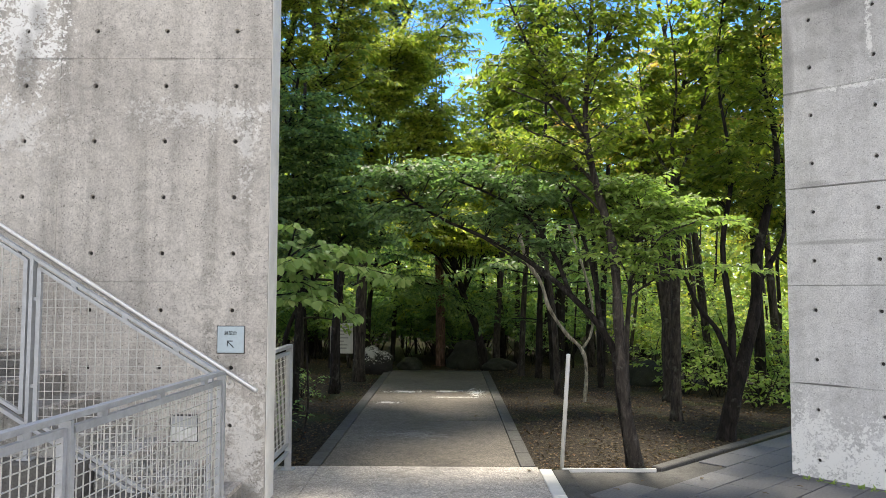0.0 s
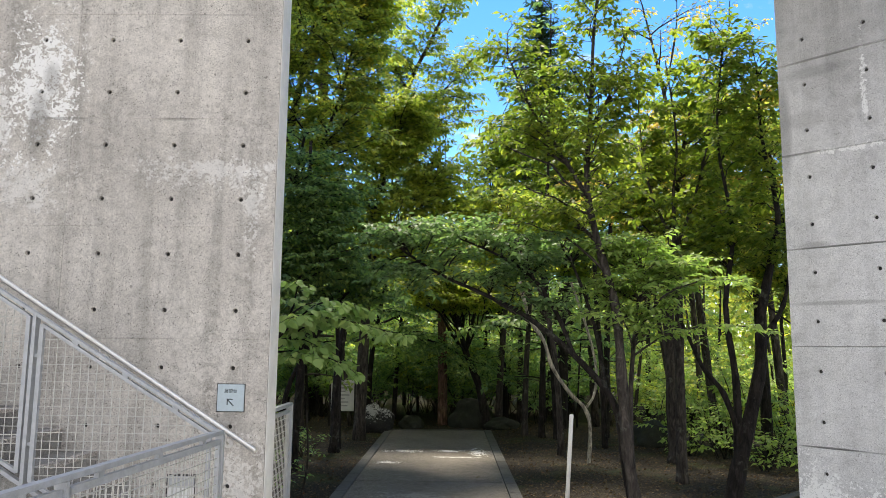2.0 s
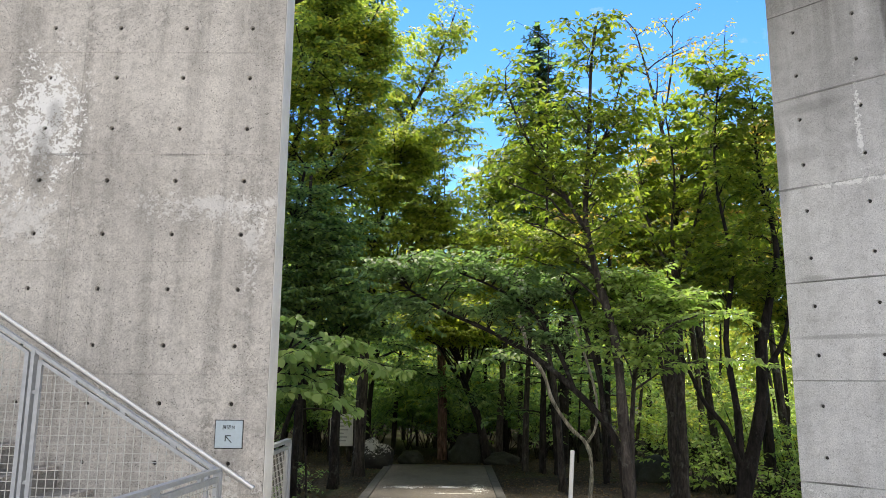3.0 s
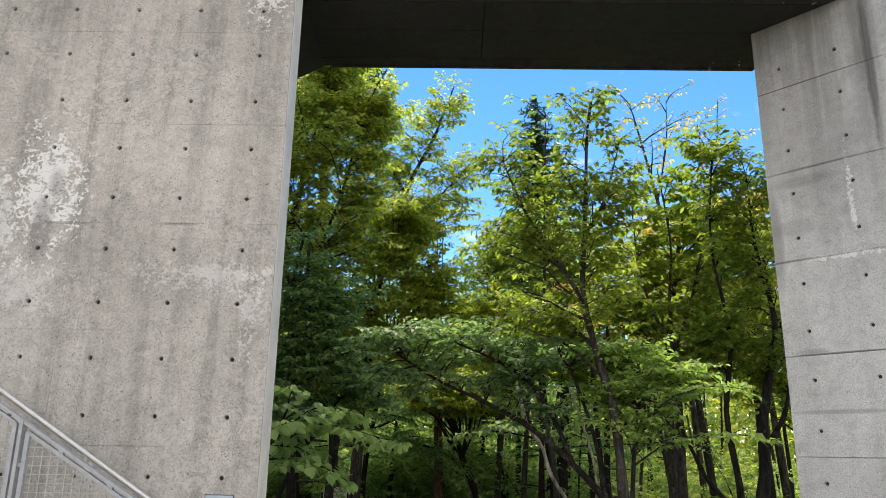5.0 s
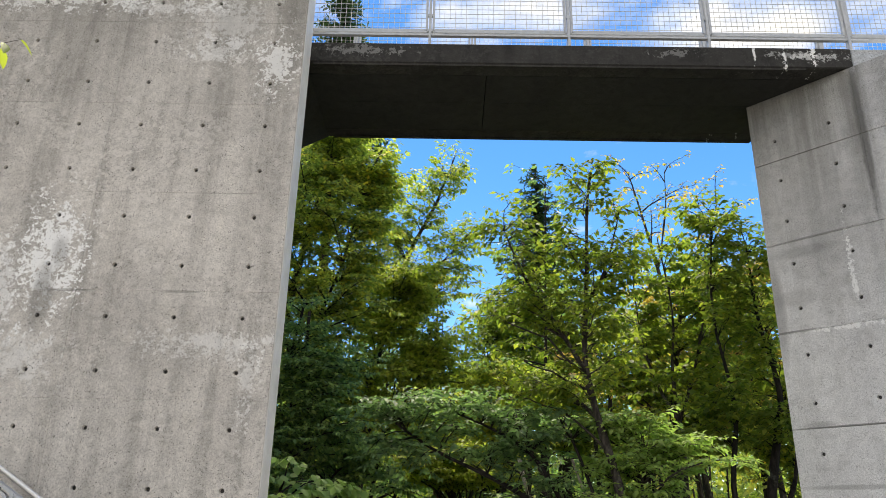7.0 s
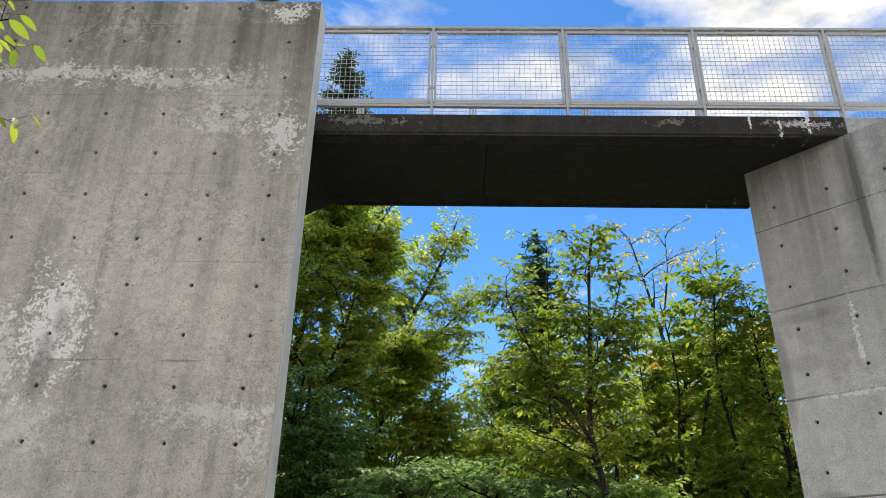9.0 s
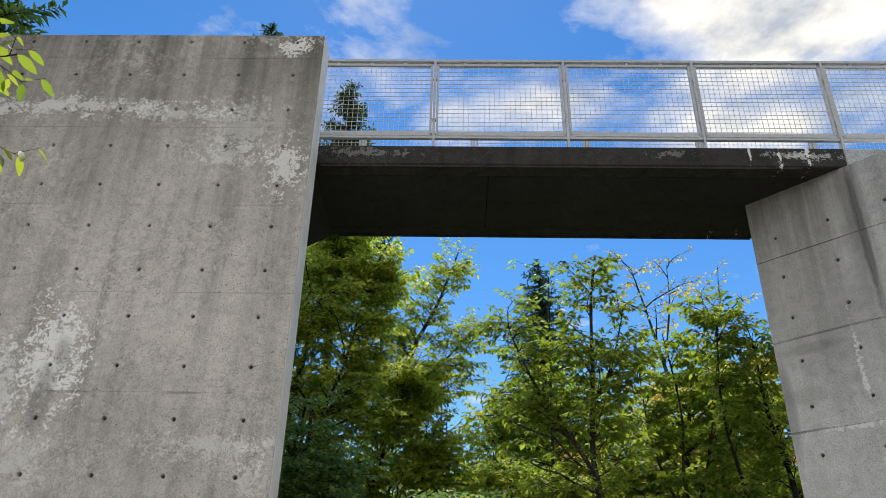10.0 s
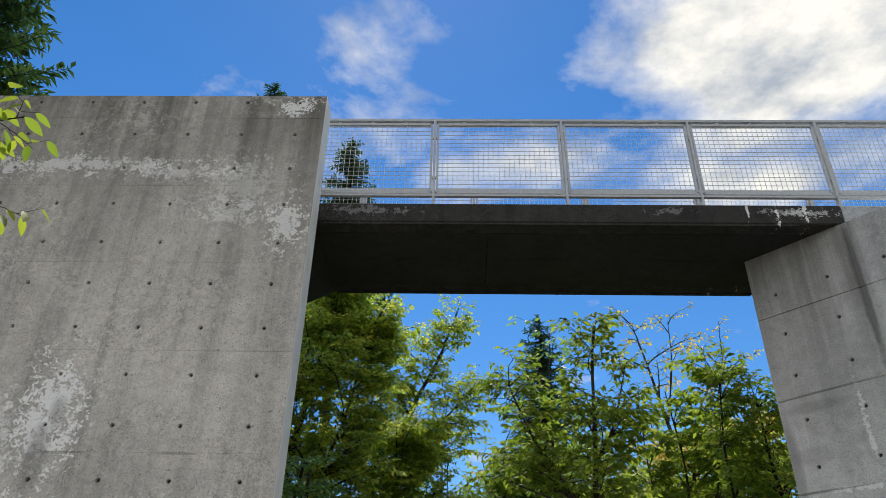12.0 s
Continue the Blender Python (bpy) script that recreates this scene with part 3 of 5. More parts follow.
def build_left_wall():
    y, xr, top, thick = 6.15, -1.519, 7.44, 0.27
    step = 0.5665
    edges = [xr] + [round(-1.8 - step / 2 - step * k, 4) for k in range(0, 20)]
    cells = [(edges[k + 1], edges[k], -1.8 - step * k) for k in range(len(edges) - 1)]
    rows, jv = wall_rows(top)
    ju = [edges[3], edges[6], edges[9]]
    mesh = Mesh()
    cast_face(mesh, lambda u, v, d: (u, y + d, v), cells, rows, ju, jv)
    xl, xf = edges[-1], xr
    mesh.add([(xl, y, -0.05), (xf, y, -0.05), (xf, y + thick, -0.05), (xl, y + thick, -0.05), (xl, y, top), (xf, y, top), (xf, y + thick, top), (xl, y + thick, top)],
             [(4, 5, 6, 7), (2, 3, 7, 6), (3, 0, 4, 7), (3, 2, 1, 0)])
    wall = part("wall_left", mesh, [M_WALL, M_HOLE])
    tagged(wall, "tall weathered concrete wall with tie holes and lime stains", "wall", kind="structure")
    e = Mesh()
    e.bevel_box(xr + 0.0, xr + 0.010, y + 0.004, y + thick, -0.05, top - 0.002, 0.004)
    tagged(part("trim", e, M_EDGE), "pale skim coat on the wall's end", "trim", kind="structure")


build_left_wall()
WU = Vector((0.686, -0.7276, 0))


def build_right_wall():
    o, n = Vector((3.09, 7.28, 0)), Vector((0.7276, 0.686, 0))
    top = 6.05
    step = 0.5396
    first = 0.24
    edges = [0.0] + [round(first + step / 2 + step * k, 4) for k in range(0, 14)]
    cells = [(edges[k], edges[k + 1], first + step * k) for k in range(len(edges) - 1)]
    rows, jv = wall_rows(top)
    mesh = Mesh()
    # built along its own x axis, then turned into place
    cast_face(mesh, lambda u, v, d: (u, d, v), cells, rows, [edges[2], edges[5], edges[8], edges[11]], jv, g=0.004, groove=0.008)
    L, thick = edges[-1], 0.4
    mesh.add([(0, 0, -0.05), (L, 0, -0.05), (L, thick, -0.05), (0, thick, -0.05), (0, 0, top), (L, 0, top), (L, thick, top), (0, thick, top)],
             [(4, 5, 6, 7), (1, 2, 6, 5), (2, 3, 7, 6), (3, 0, 4, 7), (3, 2, 1, 0)])
    wall = part("wall_right", mesh, [M_RWALL, M_HOLE])
    wall.matrix_basis = Matrix(((WU.x, n.x, 0, o.x), (WU.y, n.y, 0, o.y), (0, 0, 1, 0), (0, 0, 0, 1)))
    tagged(wall, "pale concrete side wall with tie holes and whitened base", "wall", kind="structure")


build_right_wall()


# ---- footbridge ----
def mesh_panel(m, p, q, z_lo, z_hi, pitch, r, slope=0.0):
    """Welded wire between two points in plan; z_lo, z_hi at p, both falling by slope per metre."""
    p, q = Vector((*p, 0)), Vector((*q, 0))
    L = (q - p).length
    d = (q - p) / L
    nx = int(L / pitch)
    for i in range(1, nx + 1):
        s = i * L / (nx + 1)
        c = p + d * s
        m.bar((c.x, c.y, z_lo - slope * s), (c.x, c.y, z_hi - slope * s), r * 2, r * 2, (d.x, d.y, 0.001))
    lo, hi = z_lo - max(0, slope * L), z_hi
    k = 1
    while lo + k * pitch < hi:
        z = lo + k * pitch
        s0, s1 = 0.0, L
        if slope > 0:
            s1 = min(L, (z_hi - z) / slope)
            s0 = max(0.0, (z_lo - z) / slope)
        if s1 - s0 > 0.02:
            a, b = p + d * s0, p + d * s1
            off = Vector((-d.y, d.x, 0)) * (r * 1.6)
            m.bar((a.x + off.x, a.y + off.y, z), (b.x + off.x, b.y + off.y, z), r * 2, r * 2)
        k += 1


def bridge_fence(y, x0, posts, side, label):
    """Steel fence on the deck: posts, top rail, framed wire panels."""
    fence = thing("bridge_fence", label, "fence", "fences of the footbridge")
    top, low = 7.505, 6.495
    part("top_rail", Mesh().bar((x0, y, top), (posts[-1] + 0.5, y, top), 0.05, 0.03), M_STEEL, fence)
    prev = x0
    for x in posts:
        part("post", Mesh().box(x - 0.013, x + 0.013, y - 0.03, y + 0.03, 6.28, top - 0.015), M_STEEL, fence)
        if x - prev > 0.3:
            a, b = prev + 0.035, x - 0.035
            fr = Mesh()
            for z in (low, top - 0.055):
                fr.bar((a, y, z), (b, y, z), 0.03, 0.03)
            for s in (a, b):
                fr.box(s - 0.012, s + 0.012, y - 0.015, y + 0.015, low, top - 0.055)
            for s in (a + 0.3, b - 0.3, (a + b) / 2):
                fr.box(s - 0.018, s + 0.018, y - 0.012, y + 0.012, top - 0.055, top - 0.012)
            for z in (low + 0.2, top - 0.25):
                fr.box(a - 0.03, a, y - 0.012, y + 0.012, z - 0.015, z + 0.015)
                fr.box(b, b + 0.03, y - 0.012, y + 0.012, z - 0.015, z + 0.015)
            panel = part("panel_frame", fr, M_STEEL, fence)
            w = Mesh()
            mesh_panel(w, (a, y), (b, y), low, top - 0.055, 0.0575, 0.0021)
            part("wire_mesh", w, M_WIRE, panel, "galvanised welded wire mesh")
            part("bottom_rail", Mesh().bar((prev + 0.013, y, low - 0.045), (x - 0.013, y, low - 0.045), 0.04, 0.022), M_STEEL, fence)
        prev = x


def build_bridge():
    bridge = thing("footbridge", "concrete footbridge slab over the path, edge beam blackened by rain", "bridge")
    x0, x1, y0, y1, z0, z1 = -3.2, 3.87, 6.52, 8.04, 6.05, 6.285
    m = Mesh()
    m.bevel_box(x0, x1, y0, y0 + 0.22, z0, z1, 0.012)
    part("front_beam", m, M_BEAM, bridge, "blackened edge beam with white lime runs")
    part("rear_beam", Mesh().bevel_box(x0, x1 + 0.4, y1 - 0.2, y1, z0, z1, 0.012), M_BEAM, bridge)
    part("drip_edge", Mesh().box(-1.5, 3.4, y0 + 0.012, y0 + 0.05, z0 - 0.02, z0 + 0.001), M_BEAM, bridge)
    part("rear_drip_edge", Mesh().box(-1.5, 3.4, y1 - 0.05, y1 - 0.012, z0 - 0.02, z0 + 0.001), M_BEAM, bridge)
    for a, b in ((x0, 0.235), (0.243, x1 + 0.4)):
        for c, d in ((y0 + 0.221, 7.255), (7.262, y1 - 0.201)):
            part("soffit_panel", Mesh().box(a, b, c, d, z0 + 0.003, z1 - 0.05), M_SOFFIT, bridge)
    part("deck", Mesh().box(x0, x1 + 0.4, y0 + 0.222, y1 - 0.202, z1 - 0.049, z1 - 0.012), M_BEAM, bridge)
    # haunch down to the abutment behind the wall
    hx, drop = -1.58, 0.85
    v = [(hx, y0 + 0.05, z0 - 0.002), (hx, y1, z0 - 0.002), (-3.2, y1, z0 - drop), (-3.2, y0 + 0.05, z0 - drop), (-3.2, y1, z0 - 0.002), (-3.2, y0 + 0.05, z0 - 0.002)]
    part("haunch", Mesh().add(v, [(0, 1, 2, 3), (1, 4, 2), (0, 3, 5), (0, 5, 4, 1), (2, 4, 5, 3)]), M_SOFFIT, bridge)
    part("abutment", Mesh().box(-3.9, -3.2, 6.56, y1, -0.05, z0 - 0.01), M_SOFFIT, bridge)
    part("approach_slab", Mesh().bevel_box(x1 + 0.004, 10.5, y0 + 0.02, y0 + 0.25, z0 + 0.004, z1 + 0.01, 0.01), M_CLEAN, bridge, "clean pale concrete slab edge")
    part("approach_deck", Mesh().box(x1 + 0.41, 10.5, y0 + 0.255, y1, z0 + 0.004, z1 - 0.05), M_CLEAN, bridge)
    posts = [-1.77 + 1.424 * k for k in range(8)]
    bridge_fence(6.62, -3.0, posts, 1, "galvanised steel fence with wire mesh along the deck's front")
    posts = [-1.30 + 1.424 * k for k in range(8)]
    bridge_fence(7.95, -2.7, posts, -1, "galvanised steel fence with wire mesh along the deck's rear")


build_bridge()


# ---- stairs and railings ----
def rail_z(x):
    return 1.10 + 0.604 * (-x - 1.606)


def build_stairs():
    stairs = thing("stairs", "weathered concrete stairs rising along the wall", "stairs", kind="structure")
    for i in range(1, 20):
        xf = -1.606 - (0.17 * i - 0.12) / 0.604
        xb = xf - 0.2815
        part("step", Mesh().bevel_box(xb - 0.02, xf, 5.37, 6.146, -0.05 if i < 12 else 0.17 * (i - 4), 0.17 * i, 0.014), M_STAIR, stairs)
        part("nosing", Mesh().bevel_box(xf - 0.055, xf + 0.006, 5.40, 6.12, 0.17 * i - 0.030, 0.17 * i + 0.004, 0.003), M_APRON, stairs, "pale worn step edge")
    part("stair_base", Mesh().box(-9.0, -7.0, 5.37, 6.146, -0.05, 3.23), M_STAIR, stairs)
    for x0, x1, z in PLINTH:
        part("plinth", Mesh().bevel_box(x0, x1 - 0.004, 5.17, 5.365, -0.05, z, 0.012), M_PLINTH, stairs, "dark weathered plinth")


PLINTH = ((-2.06, -1.68, 0.10), (-2.47, -2.06, 0.31), (-3.45, -2.47, 0.52), (-4.40, -3.45, 1.00), (-5.60, -4.40, 1.60), (-7.10, -5.60, 2.30))
build_stairs()


def build_stair_fence():
    f = thing("stair_fence", "galvanised sloping stair fence with wire mesh", "fence")
    y = 5.30
    x_end = -6.9
    part("top_rail", Mesh().bar((-1.59, y, rail_z(-1.59) - 0.012), (x_end, y, rail_z(x_end) - 0.012), 0.045, 0.02), M_STEEL, f)
    posts = [-2.90, -4.20, -5.50, -6.80]
    prev = -1.63
    for x in posts:
        foot = next(z for x0, x1, z in PLINTH if x0 <= x <= x1) - 0.002
        p = Mesh()
        p.box(x - 0.012, x + 0.012, y - 0.03, y + 0.03, foot, rail_z(x) - 0.01)
        p.box(x - 0.05, x + 0.05, y - 0.045, y + 0.045, foot, foot + 0.012)
        part("post", p, M_STEEL, f)
        a, b = prev - 0.05, x + 0.045
        fr = Mesh()
        for dz in (-0.058, -1.085):
            fr.bar((a, y, rail_z(a) + dz), (b, y, rail_z(b) + dz), 0.03, 0.022)
        for s in (a, b):
            fr.box(s - 0.014, s + 0.014, y - 0.015, y + 0.015, rail_z(s) - 1.09, rail_z(s) - 0.055)
        for t in (0.2, 0.5, 0.8):
            s = a + (b - a) * t
            fr.box(s - 0.02, s + 0.02, y - 0.012, y + 0.012, rail_z(s) - 0.06, rail_z(s) - 0.01)
        for t in (0.25, 0.8):
            fr.box(b - 0.04, b, y - 0.012, y + 0.012, rail_z(b) - 1.06 * t - 0.012, rail_z(b) - 1.06 * t + 0.012)
        pf = part("panel_frame", fr, M_STEEL, f)
        w = Mesh()
        L = a - b
        mesh_panel(w, (b, y), (a, y), rail_z(b) - 1.07, rail_z(b) - 0.06, 0.056, 0.0022, 0.604)
        part("wire_mesh", w, M_WIRE, pf, "galvanised welded wire mesh")
        part("base_rail", Mesh().bar((prev - 0.015, y, rail_z(prev - 0.015) - 1.14), (x + 0.012, y, rail_z(x + 0.012) - 1.14), 0.04, 0.025), M_STEEL, f)
        prev = x


build_stair_fence()


def build_front_fence():
    f = thing("landing_fence", "galvanised level fence with wire mesh at the stair foot", "fence")
    far, near = Vector((-1.604, 5.30)), Vector((-1.86, 1.55))
    d = (near - far).normalized()
    top = 1.10
    a3, b3 = (far.x, far.y, top), (near.x, near.y, top)
    part("top_rail", Mesh().bar(a3, b3, 0.045, 0.026), M_STEEL, f)
    L = (near - far).length
    stops = [0.012, 1.79, 3.55]
    for s in stops:
        c = far + d * s
        part("post", Mesh().bar((c.x, c.y, 0), (c.x, c.y, top - 0.015), 0.055, 0.024, (d.x, d.y, 0)), M_STEEL, f)
        part("base_plate", Mesh().bar((c.x, c.y, -0.003), (c.x, c.y, 0.01), 0.11, 0.11, (d.x, d.y, 0)), M_STEEL, f)
    for s0, s1 in zip(stops, stops[1:]):
        p, q = far + d * (s0 + 0.03), far + d * (s1 - 0.035)
        fr = Mesh()
        for z in (top - 0.06, 0.10):
            fr.bar((p.x, p.y, z), (q.x, q.y, z), 0.03, 0.035)
        for c in (p, q):
            fr.bar((c.x, c.y, 0.10), (c.x, c.y, top - 0.045), 0.03, 0.028, (d.x, d.y, 0))
        for t in (0.15, 0.5, 0.85):
            c = p + (q - p) * t
            fr.bar((c.x, c.y, top - 0.05), (c.x, c.y, top - 0.012), 0.024, 0.05, (d.x, d.y, 0))
        for z in (0.35, 0.80):
            c = q + d * 0.016
            fr.bar((c.x - d.x * 0.016, c.y - d.y * 0.016, z), (c.x + d.x * 0.016, c.y + d.y * 0.016, z), 0.02, 0.025)
        pf = part("panel_frame", fr, M_STEEL, f)
        w = Mesh()
        mesh_panel(w, (p.x, p.y), (q.x, q.y), 0.10, top - 0.06, 0.056, 0.0024)
        part("wire_mesh", w, M_WIRE, pf, "galvanised welded wire mesh")


build_front_fence()


def build_back_fence():
    f = thing("side_fence", "short galvanised fence with wire mesh behind the wall", "fence")
    x, ya, yb, top = -1.575, 6.62, 7.26, 1.14
    part("post", Mesh().box(x - 0.03, x + 0.03, yb - 0.012, yb + 0.012, -0.003, top), M_STEEL, f)
    part("base_plate", Mesh().box(x - 0.06, x + 0.06, yb - 0.05, yb + 0.05, -0.004, 0.012), M_STEEL, f)
    part("top_rail", Mesh().bar((x, 6.55, top), (x, yb + 0.012, top), 0.05, 0.03), M_STEEL, f)
    fr = Mesh()
    for z in (top - 0.06, 0.24):
        fr.bar((x, ya, z), (x, yb - 0.045, z), 0.03, 0.03)
    for y in (ya, yb - 0.045):
        fr.box(x - 0.015, x + 0.015, y - 0.014, y + 0.014, 0.24, top - 0.05)
    fr.bar((x, 6.55, 0.16), (x, yb, 0.16), 0.03, 0.03)
    pf = part("panel_frame", fr, M_STEEL, f)
    w = Mesh()
    mesh_panel(w, (x, ya), (x, yb - 0.05), 0.24, top - 0.06, 0.056, 0.0024)
    part("wire_mesh", w, M_WIRE, pf, "galvanised welded wire mesh")


build_back_fence()


def build_handrail():
    h = thing("handrail", "round stainless handrail fixed to the concrete wall", "handrail")
    hz = lambda x: 0.874 + 0.629 * (-x - 1.567)
    pts = [(x, 6.07, hz(x)) for x in (-1.567, -1.575, -3.0, -5.0, -7.0)]
    part("rail", Mesh().tube(pts, [0.019, 0.0215, 0.0215, 0.0215, 0.0215], 14), M_STAINLESS, h, smooth=True)
    for x in (-1.80, -2.82, -3.9, -5.0):
        b = Mesh().tube([(x, 6.07, hz(x) - 0.02), (x, 6.075, hz(x) - 0.075), (x, 6.11, hz(x) - 0.10), (x, 6.14, hz(x) - 0.10)], 0.008, 8)
        b.tube([(x, 6.138, hz(x) - 0.10), (x, 6.152, hz(x) - 0.10)], 0.036, 16)
        part("bracket", b, M_STAINLESS, h, smooth=False)


build_handrail()


# ---- signs and small fittings ----
def text_mesh(name, body, size, mat, m, parent, extrude=0.0006):
    cu = bpy.data.curves.new(name, "FONT")
    cu.body, cu.size, cu.align_x, cu.align_y, cu.extrude = body, size, "CENTER", "CENTER", extrude
    tmp = bpy.data.objects.new(name, cu)
    scene.collection.objects.link(tmp)
    dg = bpy.context.evaluated_depsgraph_get()
    me = bpy.data.meshes.new_from_object(tmp.evaluated_get(dg))
    bpy.data.objects.remove(tmp)
    me.materials.clear()
    me.materials.append(mat)
    ob = new(name, me)
    ob.parent = parent
    ob.matrix_basis = m
    return ob


def build_sign():
    s = thing("wall_sign", "pale blue-grey metal direction sign on the concrete wall", "sign")
    part("plate", Mesh().bevel_box(-1.905, -1.695, 6.138, 6.152, 1.163, 1.370, 0.003), M_SIGN, s)
    part("backing", Mesh().box(-1.911, -1.689, 6.146, 6.151, 1.157, 1.376), M_DARKFRAME, s)
    text_mesh("lettering", "展望台", 0.034, M_INK, pose(-1.80, 6.1365, 1.318, 90, 0, 0), s)
    a = Mesh()
    y = 6.1372
    a.bar((-1.775, y, 1.205), (-1.823, y, 1.253), 0.008, 0.0012, (0, 1, 0))
    a.bar((-1.828, y, 1.256), (-1.782, y, 1.256), 0.008, 0.0012, (0, 1, 0))
    a.bar((-1.824, y - 0.0004, 1.260), (-1.824, y - 0.0004, 1.214), 0.008, 0.0012, (0, 1, 0))
    part("arrow", a, M_INK, s, "dark arrow pointing up and sideways")
    l = thing("step_light", "recessed wall light with frosted lens beside the stairs", "light fitting")
    fr = Mesh()
    for x0, x1, z0, z1 in ((-2.262, -2.035, 0.468, 0.480), (-2.262, -2.035, 0.672, 0.684), (-2.262, -2.250, 0.480, 0.672), (-2.047, -2.035, 0.480, 0.672)):
        fr.box(x0, x1, 6.136, 6.152, z0, z1)
    part("frame", fr, M_DARKFRAME, l)
    part("hood", Mesh().box(-2.249, -2.048, 6.142, 6.151, 0.585, 0.671), M_STEEL, l, "grey metal hood")
    part("lens", Mesh().box(-2.249, -2.048, 6.139, 6.151, 0.481, 0.584), M_FROST, l, "white frosted lens")
    p = thing("marker_post", "slim white marker post leaning beside the path", "post")
    part("shaft", Mesh().tube([(0.985, 7.43, -0.05), (1.045, 7.36, 1.06), (1.0455, 7.36, 1.068)], [0.020, 0.020, 0.015], 14), M_WHITE, p, smooth=True)
    b = thing("notice_board", "pale notice board on posts among the trees", "sign")
    part("board", Mesh().bevel_box(-2.68, -2.18, 16.48, 16.51, 0.32, 0.98, 0.006), M_WHITE, b)
    for x in (-2.70, -2.16):
        part("post", Mesh().box(x - 0.02, x + 0.02, 16.47, 16.53, -0.1, 1.0), M_BARK, b)
    mk = Mesh()
    rng = random.Random(3)
    for k in range(7):
        x = -2.62 + 0.05 * rng.random()
        z = 0.42 + k * 0.075
        mk.box(x, x + rng.uniform(0.2, 0.36), 16.476, 16.4795, z, z + 0.03)
    part("print", mk, M_FADED, b, "faded grey print")


build_sign()


def boulder(name, c, size, mat, label, seed):
    bm = bmesh.new()
    bmesh.ops.create_icosphere(bm, subdivisions=4, radius=1)
    for v in bm.verts:
        p = v.co.copy()
        k = 1 + 0.28 * noise.noise(p * 1.3 + Vector((seed, 0, 0))) + 0.12 * noise.noise(p * 3.7 + Vector((0, seed, 0))) + 0.04 * noise.noise(p * 9)
        v.co = Vector((p.x * size[0], p.y * size[1], p.z * size[2])) * k
    me = bpy.data.meshes.new(name)
    bm.to_mesh(me)
    bm.free()
    me.materials.append(mat)
    for f in me.polygons:
        f.use_smooth = True
    ob = new(name, me)
    ob.location = c
    tagged(ob, label, "rock")


boulder("boulder", (-1.72, 15.9, 0.14), (0.42, 0.4, 0.36), M_ROCK, "grey boulder blotched with pale lichen", 1.0)
boulder("boulder", (0.35, 17.2, 0.12), (0.45, 0.4, 0.5), M_MOSSROCK, "upright dark mossy boulder among the trunks", 2.0)
boulder("boulder", (3.5, 13.9, 0.12), (0.36, 0.36, 0.30), M_MOSSROCK, "dark mossy boulder on the leaf litter", 3.0)
boulder("boulder", (1.0, 16.6, 0.05), (0.35, 0.3, 0.16), M_MOSSROCK, "low dark stone past the path's end", 4.0)
boulder("boulder", (-0.95, 16.7, 0.05), (0.25, 0.25, 0.18), M_MOSSROCK, "small dark stone past the path's end", 5.0)


# ---- trees ----
class Leaves:
    """Gathers leaf blades; each is a folded, pointed blade of four triangles."""

    def __init__(self, width=0.5, plain=False):
        self.p, self.d, self.n, self.s, self.width, self.plain = [], [], [], [], width, plain

    def add(self, p, d, n, s):
        self.p.append(p), self.d.append(d), self.n.append(n), self.s.append(s)

    def data(self, name, mat):
        p, d, n, s = (np.concatenate(a) for a in (self.p, self.d, self.n, self.s))
        d = d / np.linalg.norm(d, axis=1, keepdims=True)
        w = np.cross(d, n)
        w /= np.linalg.norm(w, axis=1, keepdims=True) + 1e-9
        n = np.cross(w, d)
        h = self.width / 2
        shape = ((0.0, 0.0, 0.0), (0.42, h, 0.06), (1.0, 0.0, -0.10), (0.42, -h, 0.06), (0.45, 0.0, -0.03))
        if self.plain == "fine":
            a = ((0.0, 0.0), (0.18, 0.72), (0.45, 1.0), (0.76, 0.62), (1.0, 0.0))
            shape = [(x, 0.0, -0.12 * x * x) for x, _ in a] + [(x, h * y, 0.05 * y - 0.12 * x * x) for x, y in a[1:4]] + [(x, -h * y, 0.05 * y - 0.12 * x * x) for x, y in a[1:4]]
        elif self.plain:
            shape = shape[:4]
        c5 = len(shape)
        v = np.stack([p + (d * a + w * b + n * c) * s[:, None] for a, b, c in shape], axis=1).reshape(-1, 3)
        k = len(p)
        if self.plain == "fine":
            tri = np.array([[0, 5, 1], [1, 5, 6], [1, 6, 2], [2, 6, 7], [2, 7, 3], [3, 7, 4], [0, 1, 8], [1, 9, 8], [1, 2, 9], [2, 10, 9], [2, 3, 10], [3, 4, 10]])
        else:
            tri = np.array([[0, 1, 2], [0, 2, 3]]) if self.plain else np.array([[0, 1, 4], [1, 2, 4], [0, 4, 3], [4, 2, 3]])
        idx = (np.arange(k)[:, None, None] * c5 + tri[None]).reshape(-1)
        me = bpy.data.meshes.new(name)
        me.vertices.add(len(v))
        me.vertices.foreach_set("co", v.reshape(-1).astype(np.float32))
        me.loops.add(len(idx))
        me.loops.foreach_set("vertex_index", idx.astype(np.int32))
        me.polygons.add(len(idx) // 3)
        me.polygons.foreach_set("loop_start", np.arange(0, len(idx), 3, dtype=np.int32))
        me.polygons.foreach_set("loop_total", np.full(len(idx) // 3, 3, dtype=np.int32))
        me.materials.append(mat)
        me.update(calc_edges=True)
        return me


